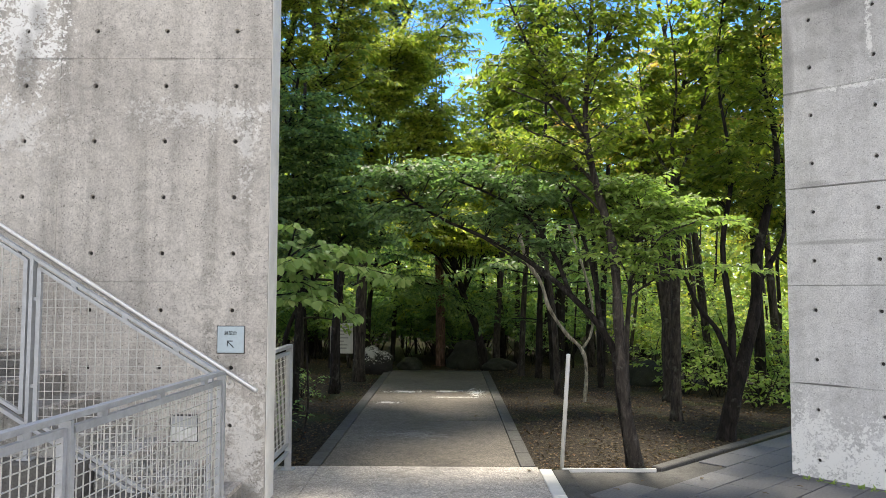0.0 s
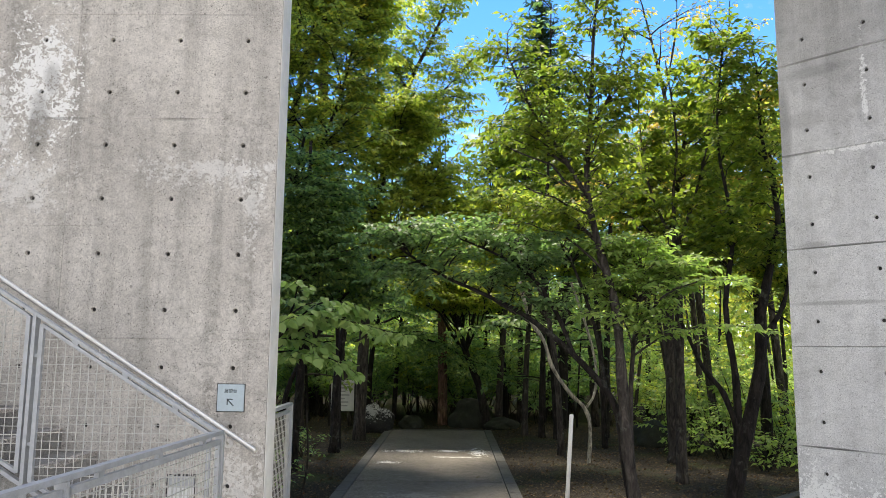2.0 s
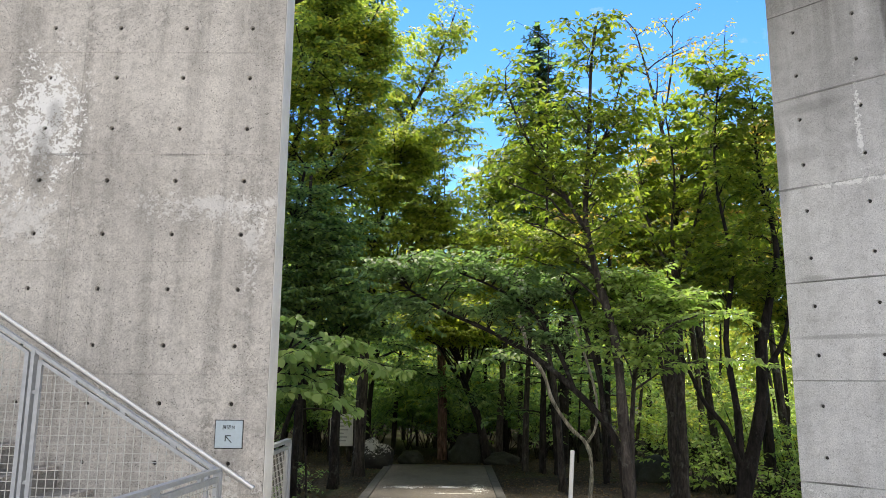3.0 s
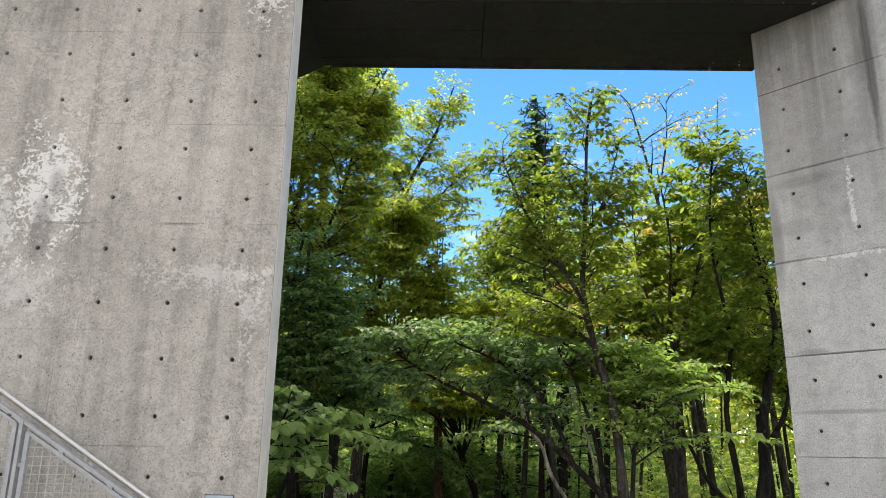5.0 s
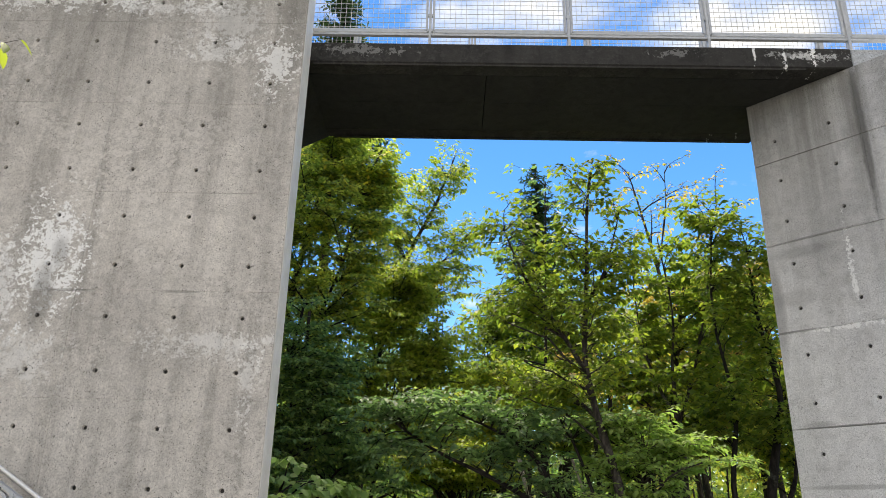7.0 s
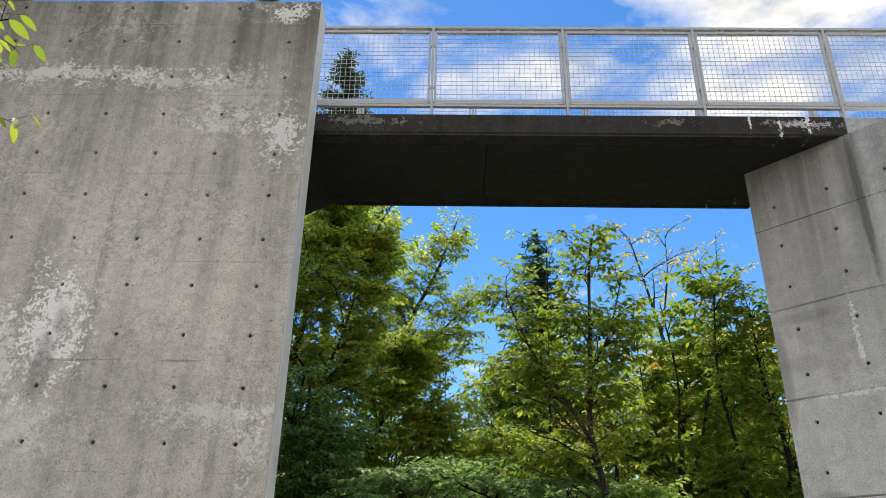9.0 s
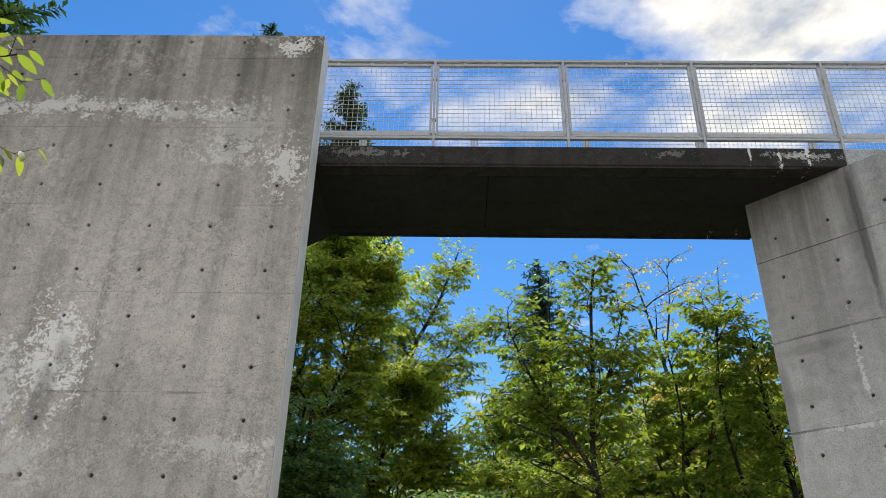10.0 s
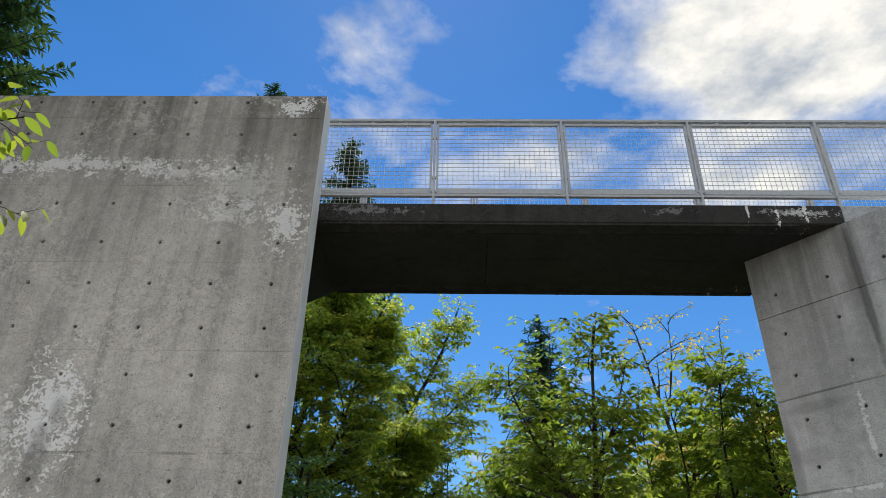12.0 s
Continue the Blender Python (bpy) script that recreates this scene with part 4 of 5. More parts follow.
def twig_leaves(L, rng, a, b, size, spacing, droop=0.45):
    """Leaves set on both sides of a twig from a to b."""
    a, b = np.array(a), np.array(b)
    d = b - a
    ln = np.linalg.norm(d)
    if ln < 1e-4:
        return
    d = d / ln
    k = max(2, int(ln / spacing))
    t = (np.arange(k) + rng.random(k)) / k
    side = np.cross(d, (0, 0, 1.0))
    side /= np.linalg.norm(side) + 1e-9
    sg = np.where(np.arange(k) % 2 == 0, 1.0, -1.0)
    p = a + d * (t * ln)[:, None]
    dirs = d * 0.55 + side * (sg * 0.8)[:, None] + rng.normal(0, 0.28, (k, 3))
    dirs[:, 2] -= droop * (0.6 + 0.8 * rng.random(k))
    nor = np.tile((0, 0, 1.0), (k, 1)) + rng.normal(0, 0.35, (k, 3))
    L.add(p, dirs, nor, size * (0.65 + 0.6 * rng.random(k)))


def bend(start, az, rise, length, rng, steps=6, sag=-0.10, wob=0.12):
    """A branch as a line of points that sets out at the angle rise and flattens."""
    p = Vector(start)
    d = Vector((math.sin(az) * math.cos(rise), math.cos(az) * math.cos(rise), math.sin(rise)))
    pts = [p.copy()]
    for k in range(steps):
        p = p + d * (length / steps)
        pts.append(p.copy())
        d = (d + Vector((rng.normal(0, wob), rng.normal(0, wob), sag + rng.normal(0, wob * 0.5)))).normalized()
    return pts


def leafy_branch(wood, L, pts, r, rng, size, spacing, gap=0.19, reach=0.42, flat=0.5, bare=0.2, droop=0.45, twigs=True, limb=None, step=0.10):
    """A limb, side branches and twigs on it, and their leaves, in a flattened spray."""
    n = len(pts)
    (limb or wood).tube(pts, [max(0.004, r * (1 - 0.85 * i / (n - 1))) for i in range(n)], 6 if twigs else 4, False)
    seg = [(pts[i + 1] - pts[i]).length for i in range(n - 1)]
    total = sum(seg)
    s, sign = total * bare, 1
    while s < total:
        i, acc = 0, 0.0
        while i < n - 2 and acc + seg[i] < s:
            acc += seg[i]
            i += 1
        q = pts[i].lerp(pts[i + 1], (s - acc) / seg[i])
        d = (pts[i + 1] - pts[i]).normalized()
        side = d.cross(Vector((0, 0, 1)))
        side = side.normalized() if side.length > 1e-3 else Vector((1, 0, 0))
        ln = max(0.2, total * reach * (1.05 - 0.7 * s / total)) * rng.uniform(0.7, 1.2)
        dd = (d * 0.75 + side * sign * 0.85 + Vector((0, 0, rng.normal(0, flat * 0.35)))).normalized()
        e = q + dd * ln + Vector((0, 0, -0.10 * ln))
        mid = q.lerp(e, 0.5) + Vector((0, 0, 0.05 * ln))
        if twigs:
            wood.tube([q, mid, e], [max(0.003, r * 0.3), max(0.0025, r * 0.2), 0.0015], 4, False)
        twig_leaves(L, rng, mid, e, size, spacing, droop)
        m = max(2, int(ln / step))
        for j in range(m):
            t = (j + 0.6) / m
            a = q.lerp(mid, t * 2) if t < 0.5 else mid.lerp(e, t * 2 - 1)
            sd = dd.cross(Vector((0, 0, 1))).normalized() * (1 if j % 2 else -1)
            tl = ln * 0.42 * (1.1 - 0.6 * t) * rng.uniform(0.7, 1.25)
            b = a + (dd * 0.65 + sd * 0.8 + Vector((0, 0, rng.normal(0, flat * 0.4)))).normalized() * max(0.13, tl)
            if twigs:
                wood.tube([a, b], [0.0022, 0.001], 3, False)
            twig_leaves(L, rng, a, b, size, spacing, droop)
        s += gap * rng.uniform(0.75, 1.25)
        sign = -sign
    twig_leaves(L, rng, pts[-2], pts[-1], size, spacing, droop)


def along(pts, t):
    f = t * (len(pts) - 1)
    i = min(int(f), len(pts) - 2)
    return Vector(pts[i]).lerp(Vector(pts[i + 1]), f - i)


def smooth_line(pts, n=4):
    """A rounded line through the points."""
    P = [Vector(p) for p in pts]
    out = []
    for i in range(len(P) - 1):
        a, b, c, d = P[max(i - 1, 0)], P[i], P[i + 1], P[min(i + 2, len(P) - 1)]
        for k in range(n):
            t = k / n
            out.append(0.5 * ((2 * b) + (c - a) * t + (2 * a - 5 * b + 4 * c - d) * t * t + (3 * b - a - 3 * c + d) * t ** 3))
    out.append(P[-1])
    return out


def crown_limbs(lines, clump, tip, fill, rng):
    """Limbs that rise from the nearest stem, arch over and end inside one clump of the crown."""
    cx, cy, cz, rx, ry, rz, count = clump
    feet = [p for line in lines for p in line[len(line) // 5:]]
    out = []
    for k in range(round(count * fill)):
        v = Vector(rng.normal(0, 1, 3))
        v = v.normalized() * (rng.random() ** 0.5) * rng.uniform(0.75, 1.3)
        p = Vector((cx + v.x * rx * 1.15, cy + v.y * ry * 1.15, cz + v.z * rz * 1.1))
        def cost(q):
            flat = math.hypot(p.x - q.x, p.y - q.y)
            return (p - q).length + 2.2 * max(0.0, q.z + 0.45 * flat - p.z)
        q = min(feet, key=cost)
        ln = max(0.3, (p - q).length)
        bow = Vector((rng.normal(0, 0.07), rng.normal(0, 0.07), 0.10 + 0.05 * rng.random())) * ln
        pts = []
        for i in range(8):
            f = i / 7
            w = Vector(rng.normal(0, 0.012, 3)) * ln if 0 < i < 7 else Vector()
            pts.append(q.lerp(p, f) + bow * (4 * f * (1 - f)) + w)
        out.append((pts, 0.005 + 0.0075 * ln, max(0.15, 1 - tip / ln), 0.62 * tip / ln))
    return out


def tree(name, label, stems, limbs, seed, leaf=M_LEAF, wood_mat=M_BARK, size=0.085, spacing=0.05, width=0.5, droop=0.45, group="trees of the wood", category="tree", flat=0.5, twigs=True, extra=(), more=1.8, fine=False, crown=(), tip=0.8, fill=1.8):
    """stems: (points, radius below, radius on top). limbs: (stem, how many, from, to, length below, length on top, rise below, rise on top, compass centre, spread).
    extra: limbs drawn point by point with their radius."""
    rng = np.random.default_rng(seed)
    if twigs:
        size, spacing = size * 0.98, spacing * 0.72
    t = thing(name, label, category, group)
    base = Vector(stems[0][0][0])
    lines = []
    for i, (pts, r0, r1) in enumerate(stems):
        line = smooth_line(pts)
        n = len(line)
        w = Mesh()
        rad = [(r0 + (r1 - r0) * k / (n - 1)) * (1 + 0.09 * math.sin(k * 1.9 + seed) + 0.06 * math.sin(k * 4.3 + i)) for k in range(n)]
        if i == 0:
            rad[0] *= 1.35
            rad[1] *= 1.12
        w.tube(line, rad, 10, True)
        part("trunk" if i == 0 else "stem", w, wood_mat, t, smooth=True)
        lines.append(line)
    wood, L = Mesh(), Leaves(width, "fine" if fine else not twigs)
    gap, step = (0.155, 0.08) if twigs else (0.30, 0.15)
    for st, count, f0, f1, l0, l1, a0, a1, az, spread in limbs:
        count = round(count * more)
        for k in range(count):
            f = (k + rng.random()) / count
            q = along(lines[st], f0 + (f1 - f0) * f)
            ln = (l0 + (l1 - l0) * f) * rng.uniform(0.75, 1.2)
            a = radians(az) + radians(spread) * (((k * 0.618) % 1.0) * 2 - 1) + rng.normal(0, 0.15)
            rise = radians(a0 + (a1 - a0) * f + rng.normal(0, 7))
            limb = Mesh() if twigs else None
            leafy_branch(wood, L, bend(q, a, rise, ln, rng), 0.008 + 0.008 * ln, rng, size, spacing, gap, flat=flat, droop=droop, twigs=twigs, limb=limb, step=step)
            if limb:
                part("limb", limb, wood_mat, t, smooth=True)
    for clump in crown:
        for pts, r, bare, reach in crown_limbs(lines, clump, tip, fill, rng):
            limb = Mesh()
            leafy_branch(wood, L, pts, r, rng, size, spacing, gap * 0.8, flat=flat, droop=droop, reach=reach, bare=bare, twigs=twigs, limb=limb, step=step)
            part("limb", limb, wood_mat, t, smooth=True)
    for pts, r in extra:
        limb = Mesh()
        leafy_branch(wood, L, smooth_line(pts, 3), r, rng, size, spacing, 0.10, flat=flat, droop=droop, reach=0.30, twigs=twigs, limb=limb, step=step)
        part("limb", limb, wood_mat, t, smooth=True)
    if wood.v:
        tagged(part("twig_work", wood, wood_mat, t, smooth=True), kind="stuff")
    if L.p:
        tagged(part("crown", L.data("crown", leaf), leaf, t), kind="stuff")
    return t


def build_wood():
    # the tree beside the paving: slim leaning trunk, long limbs over the path, an open crown high up
    tree("young_tree", "slim grey-barked tree with an open light green crown", [
        ([(1.73, 7.56, -0.05), (1.62, 7.57, 0.6), (1.58, 7.6, 1.3), (1.55, 7.7, 2.1), (1.42, 7.85, 2.75), (1.33, 7.95, 3.4), (1.40, 8.0, 4.3), (1.44, 8.0, 5.1), (1.50, 8.0, 5.6)], 0.065, 0.010),
        ([(1.36, 7.92, 3.2), (1.05, 7.95, 3.75), (0.75, 8.0, 4.25), (0.5, 8.0, 4.85)], 0.026, 0.008),
        ([(1.37, 7.97, 4.0), (1.6, 8.0, 4.4), (1.78, 8.0, 5.0)], 0.018, 0.006)],
        [], 11, M_LEAFG, M_BARKG, 0.085, 0.030, tip=0.55, fill=1.25, crown=(
            (1.49, 8.0, 5.35, 0.39, 0.40, 0.43, 10), (1.05, 8.0, 4.59, 0.56, 0.45, 0.48, 15), (0.55, 8.0, 4.92, 0.38, 0.40, 0.35, 8), (1.71, 8.0, 4.66, 0.38, 0.40, 0.55, 12),
            (0.72, 8.0, 3.86, 0.55, 0.44, 0.39, 12), (1.45, 8.0, 3.81, 0.55, 0.44, 0.51, 15), (1.06, 8.0, 3.14, 0.71, 0.57, 0.27, 11)))
    # its low neighbour: dark limbs arching over the path with flat layers of shaded leaves
    tree("arching_tree", "dark tree arching over the path in flat green layers", [
        ([(1.70, 7.64, -0.08), (1.60, 7.66, 0.6), (1.52, 7.72, 1.15), (1.15, 7.85, 1.62), (0.7, 8.0, 2.0), (0.3, 8.1, 2.22), (-0.2, 8.2, 2.45), (-0.6, 8.2, 2.7)], 0.045, 0.012),
        ([(1.15, 7.85, 1.62), (1.0, 8.0, 2.05), (0.75, 8.15, 2.45), (0.35, 8.2, 2.7), (0.0, 8.25, 2.85)], 0.026, 0.010),
        ([(1.45, 7.75, 1.25), (1.38, 7.9, 1.9), (1.22, 8.1, 2.5), (1.1, 8.2, 2.75)], 0.024, 0.010)],
        [], 26, M_LEAFB, M_BARK, 0.085, 0.028, flat=0.22, droop=0.3, tip=0.6, crown=(
            (-0.06, 8.2, 2.91, 0.54, 0.43, 0.16, 9), (0.42, 8.2, 2.54, 0.59, 0.47, 0.18, 11), (-0.32, 8.2, 2.46, 0.53, 0.43, 0.18, 9), (1.14, 8.2, 2.78, 0.54, 0.43, 0.18, 10),
            (0.83, 8.2, 2.15, 0.46, 0.40, 0.14, 6), (-0.72, 8.2, 2.90, 0.36, 0.40, 0.15, 6), (0.55, 8.8, 2.95, 0.7, 0.4, 0.15, 8)))
    tree("young_tree", "layered light green sprays low on a slim stem", [
        ([(1.80, 8.05, -0.05), (1.74, 8.0, 0.9), (1.78, 7.95, 1.7), (1.9, 8.0, 2.5)], 0.04, 0.012)],
        [], 12, M_LEAFL, M_BARKG, 0.080, 0.028, flat=0.2, droop=0.3, tip=0.6, crown=(
            (1.72, 7.9, 2.73, 0.52, 0.41, 0.14, 9), (2.22, 7.9, 2.54, 0.57, 0.45, 0.14, 10), (1.53, 7.9, 2.31, 0.45, 0.40, 0.12, 7), (1.9, 7.9, 2.07, 0.44, 0.40, 0.10, 5)),
        extra=[([(1.76, 7.95, 1.6), (2.1, 7.7, 1.85), (2.6, 7.6, 1.92), (2.95, 7.55, 1.88)], 0.013),
               ([(1.77, 7.95, 1.75), (2.0, 7.6, 2.2), (2.45, 7.5, 2.36), (2.8, 7.5, 2.33)], 0.013),
               ([(1.77, 7.95, 1.7), (1.6, 7.6, 1.95), (1.3, 7.4, 2.03), (1.15, 7.4, 2.0)], 0.011)])
    # the forked tree at the kerb
    tree("forked_tree", "dark forked tree leaning over the paving", [
        ([(3.06, 8.87, -0.06), (3.14, 8.87, 0.35), (3.28, 8.88, 0.85), (3.45, 8.9, 1.5), (3.49, 8.9, 2.1), (3.66, 8.92, 2.8), (3.76, 8.95, 3.3), (3.64, 9.0, 4.2), (3.62, 9.0, 5.0)], 0.105, 0.007),
        ([(3.13, 8.87, 0.3), (3.17, 8.9, 0.8), (3.18, 8.95, 1.4), (3.12, 9.0, 2.2), (3.24, 9.0, 3.1), (3.12, 9.05, 4.2), (3.2, 9.0, 5.3)], 0.058, 0.007),
        ([(3.17, 8.9, 0.75), (3.0, 8.85, 1.2), (2.8, 8.85, 1.45), (2.66, 8.85, 1.75), (2.5, 8.9, 2.2), (2.45, 8.9, 2.8)], 0.035, 0.012),
        ([(3.47, 8.9, 1.75), (3.6, 8.9, 1.95), (3.78, 8.9, 2.3), (3.9, 8.9, 3.0)], 0.045, 0.012)],
        [], 13, M_LEAFG, M_BARK, 0.100, 0.034, tip=0.65, fill=1.8, crown=(
            (3.16, 9.0, 5.35, 0.42, 0.40, 0.48, 9), (3.30, 9.0, 4.55, 0.42, 0.40, 0.50, 8), (3.59, 9.0, 4.92, 0.35, 0.40, 0.54, 9), (3.65, 9.0, 3.98, 0.41, 0.40, 0.58, 10), (3.2, 9.0, 3.22, 0.53, 0.42, 0.34, 10), (2.6, 8.9, 2.75, 0.5, 0.4, 0.2, 7), (3.6, 8.8, 2.9, 0.5, 0.4, 0.25, 7)))
    # a vase of thin stems with broad green leaves
    tree("vase_tree", "tree of thin fanning stems with fresh green leaves", [
        ([(2.85, 10.0, -0.1), (2.86, 10.0, 1.2), (2.88, 10.0, 2.4), (2.88, 10.0, 3.05)], 0.075, 0.04),
        ([(2.88, 10.0, 3.05), (2.65, 10.0, 3.5), (2.48, 10.0, 4.1), (2.42, 10.0, 4.9)], 0.026, 0.007),
        ([(2.88, 10.0, 3.05), (2.85, 10.0, 3.7), (2.92, 10.0, 4.5), (2.80, 10.0, 5.6)], 0.028, 0.007),
        ([(2.88, 10.0, 3.05), (3.1, 10.0, 3.6), (3.3, 10.0, 4.3), (3.5, 10.0, 5.2)], 0.026, 0.007)],
        [], 14, M_LEAFG, M_BARKG, 0.105, 0.036, width=0.58, tip=0.6, fill=1.2, crown=(
            (2.91, 10.0, 5.2, 0.62, 0.50, 0.64, 14), (2.6, 10.0, 4.21, 0.61, 0.50, 0.64, 14), (3.31, 10.0, 4.54, 0.61, 0.50, 0.74, 14), (2.93, 10.0, 3.61, 0.67, 0.54, 0.38, 11)))
    tree("grey_tree", "upright grey-barked tree with a bright crown", [
        ([(3.30, 11.75, -0.1), (3.27, 11.75, 1.2), (3.25, 11.75, 2.4), (3.3, 11.7, 3.4), (3.5, 11.7, 4.6), (3.7, 11.7, 5.6)], 0.12, 0.012)],
        [], 27, M_LEAF, M_BARKG, 0.100, 0.036, tip=0.9, crown=(
            (3.2, 11.7, 4.6, 0.9, 0.7, 0.6, 13), (4.1, 11.7, 5.2, 0.8, 0.7, 0.7, 13), (2.3, 11.7, 4.0, 0.8, 0.7, 0.4, 9), (3.9, 11.6, 3.7, 0.9, 0.7, 0.5, 12), (3.0, 11.6, 3.0, 0.9, 0.7, 0.3, 9)))
    # the wood's edge on the far side of the path: one tall dense tree, a lower bright one, a loose one behind
    tree("wood_edge_tree", "tall dense green tree at the wood's edge", [
        ([(-3.1, 11.6, -0.1), (-3.0, 11.6, 2.0), (-2.75, 11.6, 4.5), (-2.4, 11.6, 6.5), (-2.0, 11.5, 8.1)], 0.13, 0.012),
        ([(-2.9, 11.6, 3.2), (-2.3, 11.5, 4.4), (-1.85, 11.4, 5.6), (-1.6, 11.4, 6.8)], 0.04, 0.008)],
        [], 15, M_LEAF, M_BARK, 0.095, 0.034, tip=0.85, crown=(
            (-2.09, 11.5, 7.03, 1.05, 0.91, 1.25, 34), (-2.35, 11.3, 5.24, 1.2, 1.01, 1.48, 44), (-1.95, 11.5, 8.0, 0.65, 0.62, 0.55, 12), (-3.4, 11.5, 6.2, 0.8, 0.8, 1.6, 16), (-1.25, 11.5, 7.2, 0.55, 0.6, 0.8, 13), (-1.35, 11.4, 6.0, 0.6, 0.6, 0.7, 12)))
    tree("wood_edge_tree", "leaning tree with a thin pale trunk and loose top", [
        ([(-1.8, 14.4, -0.1), (-1.72, 14.4, 2.5), (-1.45, 14.35, 5.0), (-1.0, 14.2, 6.7), (-0.45, 14.0, 7.8), (-0.05, 13.9, 8.9)], 0.11, 0.008),
        ([(-1.3, 14.3, 5.6), (-0.7, 14.1, 6.2), (0.0, 14.0, 6.9)], 0.03, 0.008)],
        [], 16, M_LEAF, M_BARKG, 0.10, 0.042, tip=0.75, crown=(
            (-0.56, 14.0, 7.86, 0.75, 0.64, 0.85, 9), (-0.06, 14.0, 8.63, 0.50, 0.47, 0.6, 6), (0.10, 14.0, 6.78, 0.5, 0.45, 0.9, 9), (-0.52, 14.0, 6.18, 0.77, 0.62, 0.71, 18), (-1.33, 14.0, 6.99, 0.67, 0.54, 0.98, 16), (-1.0, 14.1, 5.3, 0.8, 0.6, 0.5, 10)))
    tree("wood_edge_tree", "broad yellow-green tree sloping down to the path", [
        ([(-2.0, 12.7, -0.1), (-1.95, 12.7, 1.5), (-1.7, 12.7, 2.9), (-1.35, 12.6, 4.2), (-1.0, 12.6, 5.4)], 0.08, 0.012),
        ([(-1.7, 12.7, 2.9), (-1.1, 12.6, 3.5), (-0.5, 12.6, 4.2)], 0.03, 0.008)],
        [], 28, M_LEAFS, M_BARK, 0.095, 0.034, tip=0.85, crown=(
            (-1.14, 12.6, 5.20, 1.0, 0.86, 0.85, 26), (-0.35, 12.6, 4.45, 0.8, 0.69, 0.65, 18), (-1.57, 12.6, 4.01, 1.04, 0.83, 0.68, 22), (-0.6, 12.5, 3.5, 0.8, 0.6, 0.3, 10), (-0.45, 12.6, 5.5, 0.6, 0.6, 0.5, 9)))
    tree("shade_tree", "deep green tree with flat dark layers beside the path", [
        ([(-2.75, 9.5, -0.1), (-2.7, 9.5, 1.2), (-2.5, 9.55, 2.3), (-2.2, 9.6, 3.4), (-2.0, 9.6, 4.5)], 0.07, 0.012)],
        [], 17, M_LEAFD, M_BARK, 0.080, 0.026, flat=0.25, tip=0.75, crown=(
            (-1.78, 9.6, 3.44, 0.72, 0.57, 0.55, 26), (-1.45, 9.6, 2.81, 0.70, 0.56, 0.32, 17), (-2.04, 9.6, 4.03, 0.44, 0.40, 0.62, 12), (-2.1, 9.3, 2.5, 0.6, 0.5, 0.3, 10)))
    tree("sapling", "sapling with broad heart-shaped light leaves behind the wall", [
        ([(-2.25, 8.1, -0.05), (-2.15, 8.1, 0.8), (-2.0, 8.05, 1.5), (-1.75, 8.0, 2.05)], 0.028, 0.008)],
        [(0, 4, 0.7, 1.0, 0.7, 0.5, 15, 30, 90, 80)],
        18, M_LEAFP, M_BARK, 0.112, 0.042, width=0.70, droop=0.65, flat=0.35, fine=True,
        extra=[([(-1.95, 8.05, 1.6), (-1.5, 8.0, 1.95), (-1.1, 7.95, 1.93), (-0.62, 7.9, 1.80)], 0.013),
               ([(-1.9, 8.05, 1.75), (-1.5, 7.95, 2.1), (-1.2, 7.9, 2.12), (-1.05, 7.9, 2.1)], 0.012),
               ([(-2.0, 8.05, 1.5), (-1.6, 7.9, 1.6), (-1.3, 7.85, 1.55), (-1.1, 7.85, 1.45)], 0.011)])
    tree("wood_edge_tree", "green tree arching over the path's far end", [
        ([(1.69, 12.5, -0.1), (1.62, 12.5, 1.3), (1.45, 12.6, 2.4), (1.05, 12.8, 3.4), (0.8, 12.9, 4.3)], 0.055, 0.012)],
        [], 19, M_LEAF, M_BARKG, 0.095, 0.034, tip=0.8, crown=(
            (0.8, 12.9, 3.9, 0.9, 0.7, 0.5, 14), (1.7, 12.7, 3.9, 0.8, 0.7, 0.5, 12), (0.3, 13.0, 3.2, 0.8, 0.7, 0.35, 10)))
    tree("wood_edge_tree", "leaning dark tree at the path's end under lit leaves", [
        ([(0.72, 16.6, -0.1), (0.50, 16.6, 0.9), (0.22, 16.5, 1.6), (0.05, 16.3, 2.2), (-0.2, 16.0, 2.8), (-0.4, 15.6, 3.5)], 0.10, 0.012),
        ([(0.2, 16.5, 1.65), (0.35, 16.5, 2.2), (0.55, 16.4, 3.2), (0.7, 16.3, 4.2)], 0.05, 0.012)],
        [], 23, M_LEAFS, M_BARK, 0.105, 0.040, flat=0.3, tip=0.9, crown=(
            (-0.45, 14.9, 2.85, 1.0, 0.8, 0.38, 20), (0.55, 15.2, 2.9, 0.9, 0.7, 0.35, 12), (0.4, 16.2, 4.2, 1.2, 0.8, 0.7, 14)))
    tree("wood_edge_tree", "dense green tree beside the path's end", [
        ([(-2.0, 17.3, -0.1), (-1.9, 17.3, 1.6), (-1.6, 17.2, 3.4), (-1.5, 17.2, 6.0)], 0.08, 0.015)],
        [(0, 18, 0.36, 1.0, 2.5, 1.1, 8, 40, 90, 160)],
        24, M_LEAFD, M_BARK, 0.11, 0.045)
    tree("wood_edge_tree", "low dark green tree leaning over the path's edge", [
        ([(-2.5, 10.9, -0.1), (-2.4, 10.8, 1.0), (-2.0, 10.7, 1.8), (-1.5, 10.6, 2.5)], 0.045, 0.012)],
        [], 25, M_LEAFD, M_BARK, 0.085, 0.028, flat=0.25, tip=0.75, crown=(
            (-1.27, 10.6, 2.56, 0.61, 0.49, 0.34, 15), (-1.89, 10.6, 2.70, 0.62, 0.49, 0.34, 13), (-2.3, 10.5, 2.1, 0.6, 0.5, 0.3, 8)))
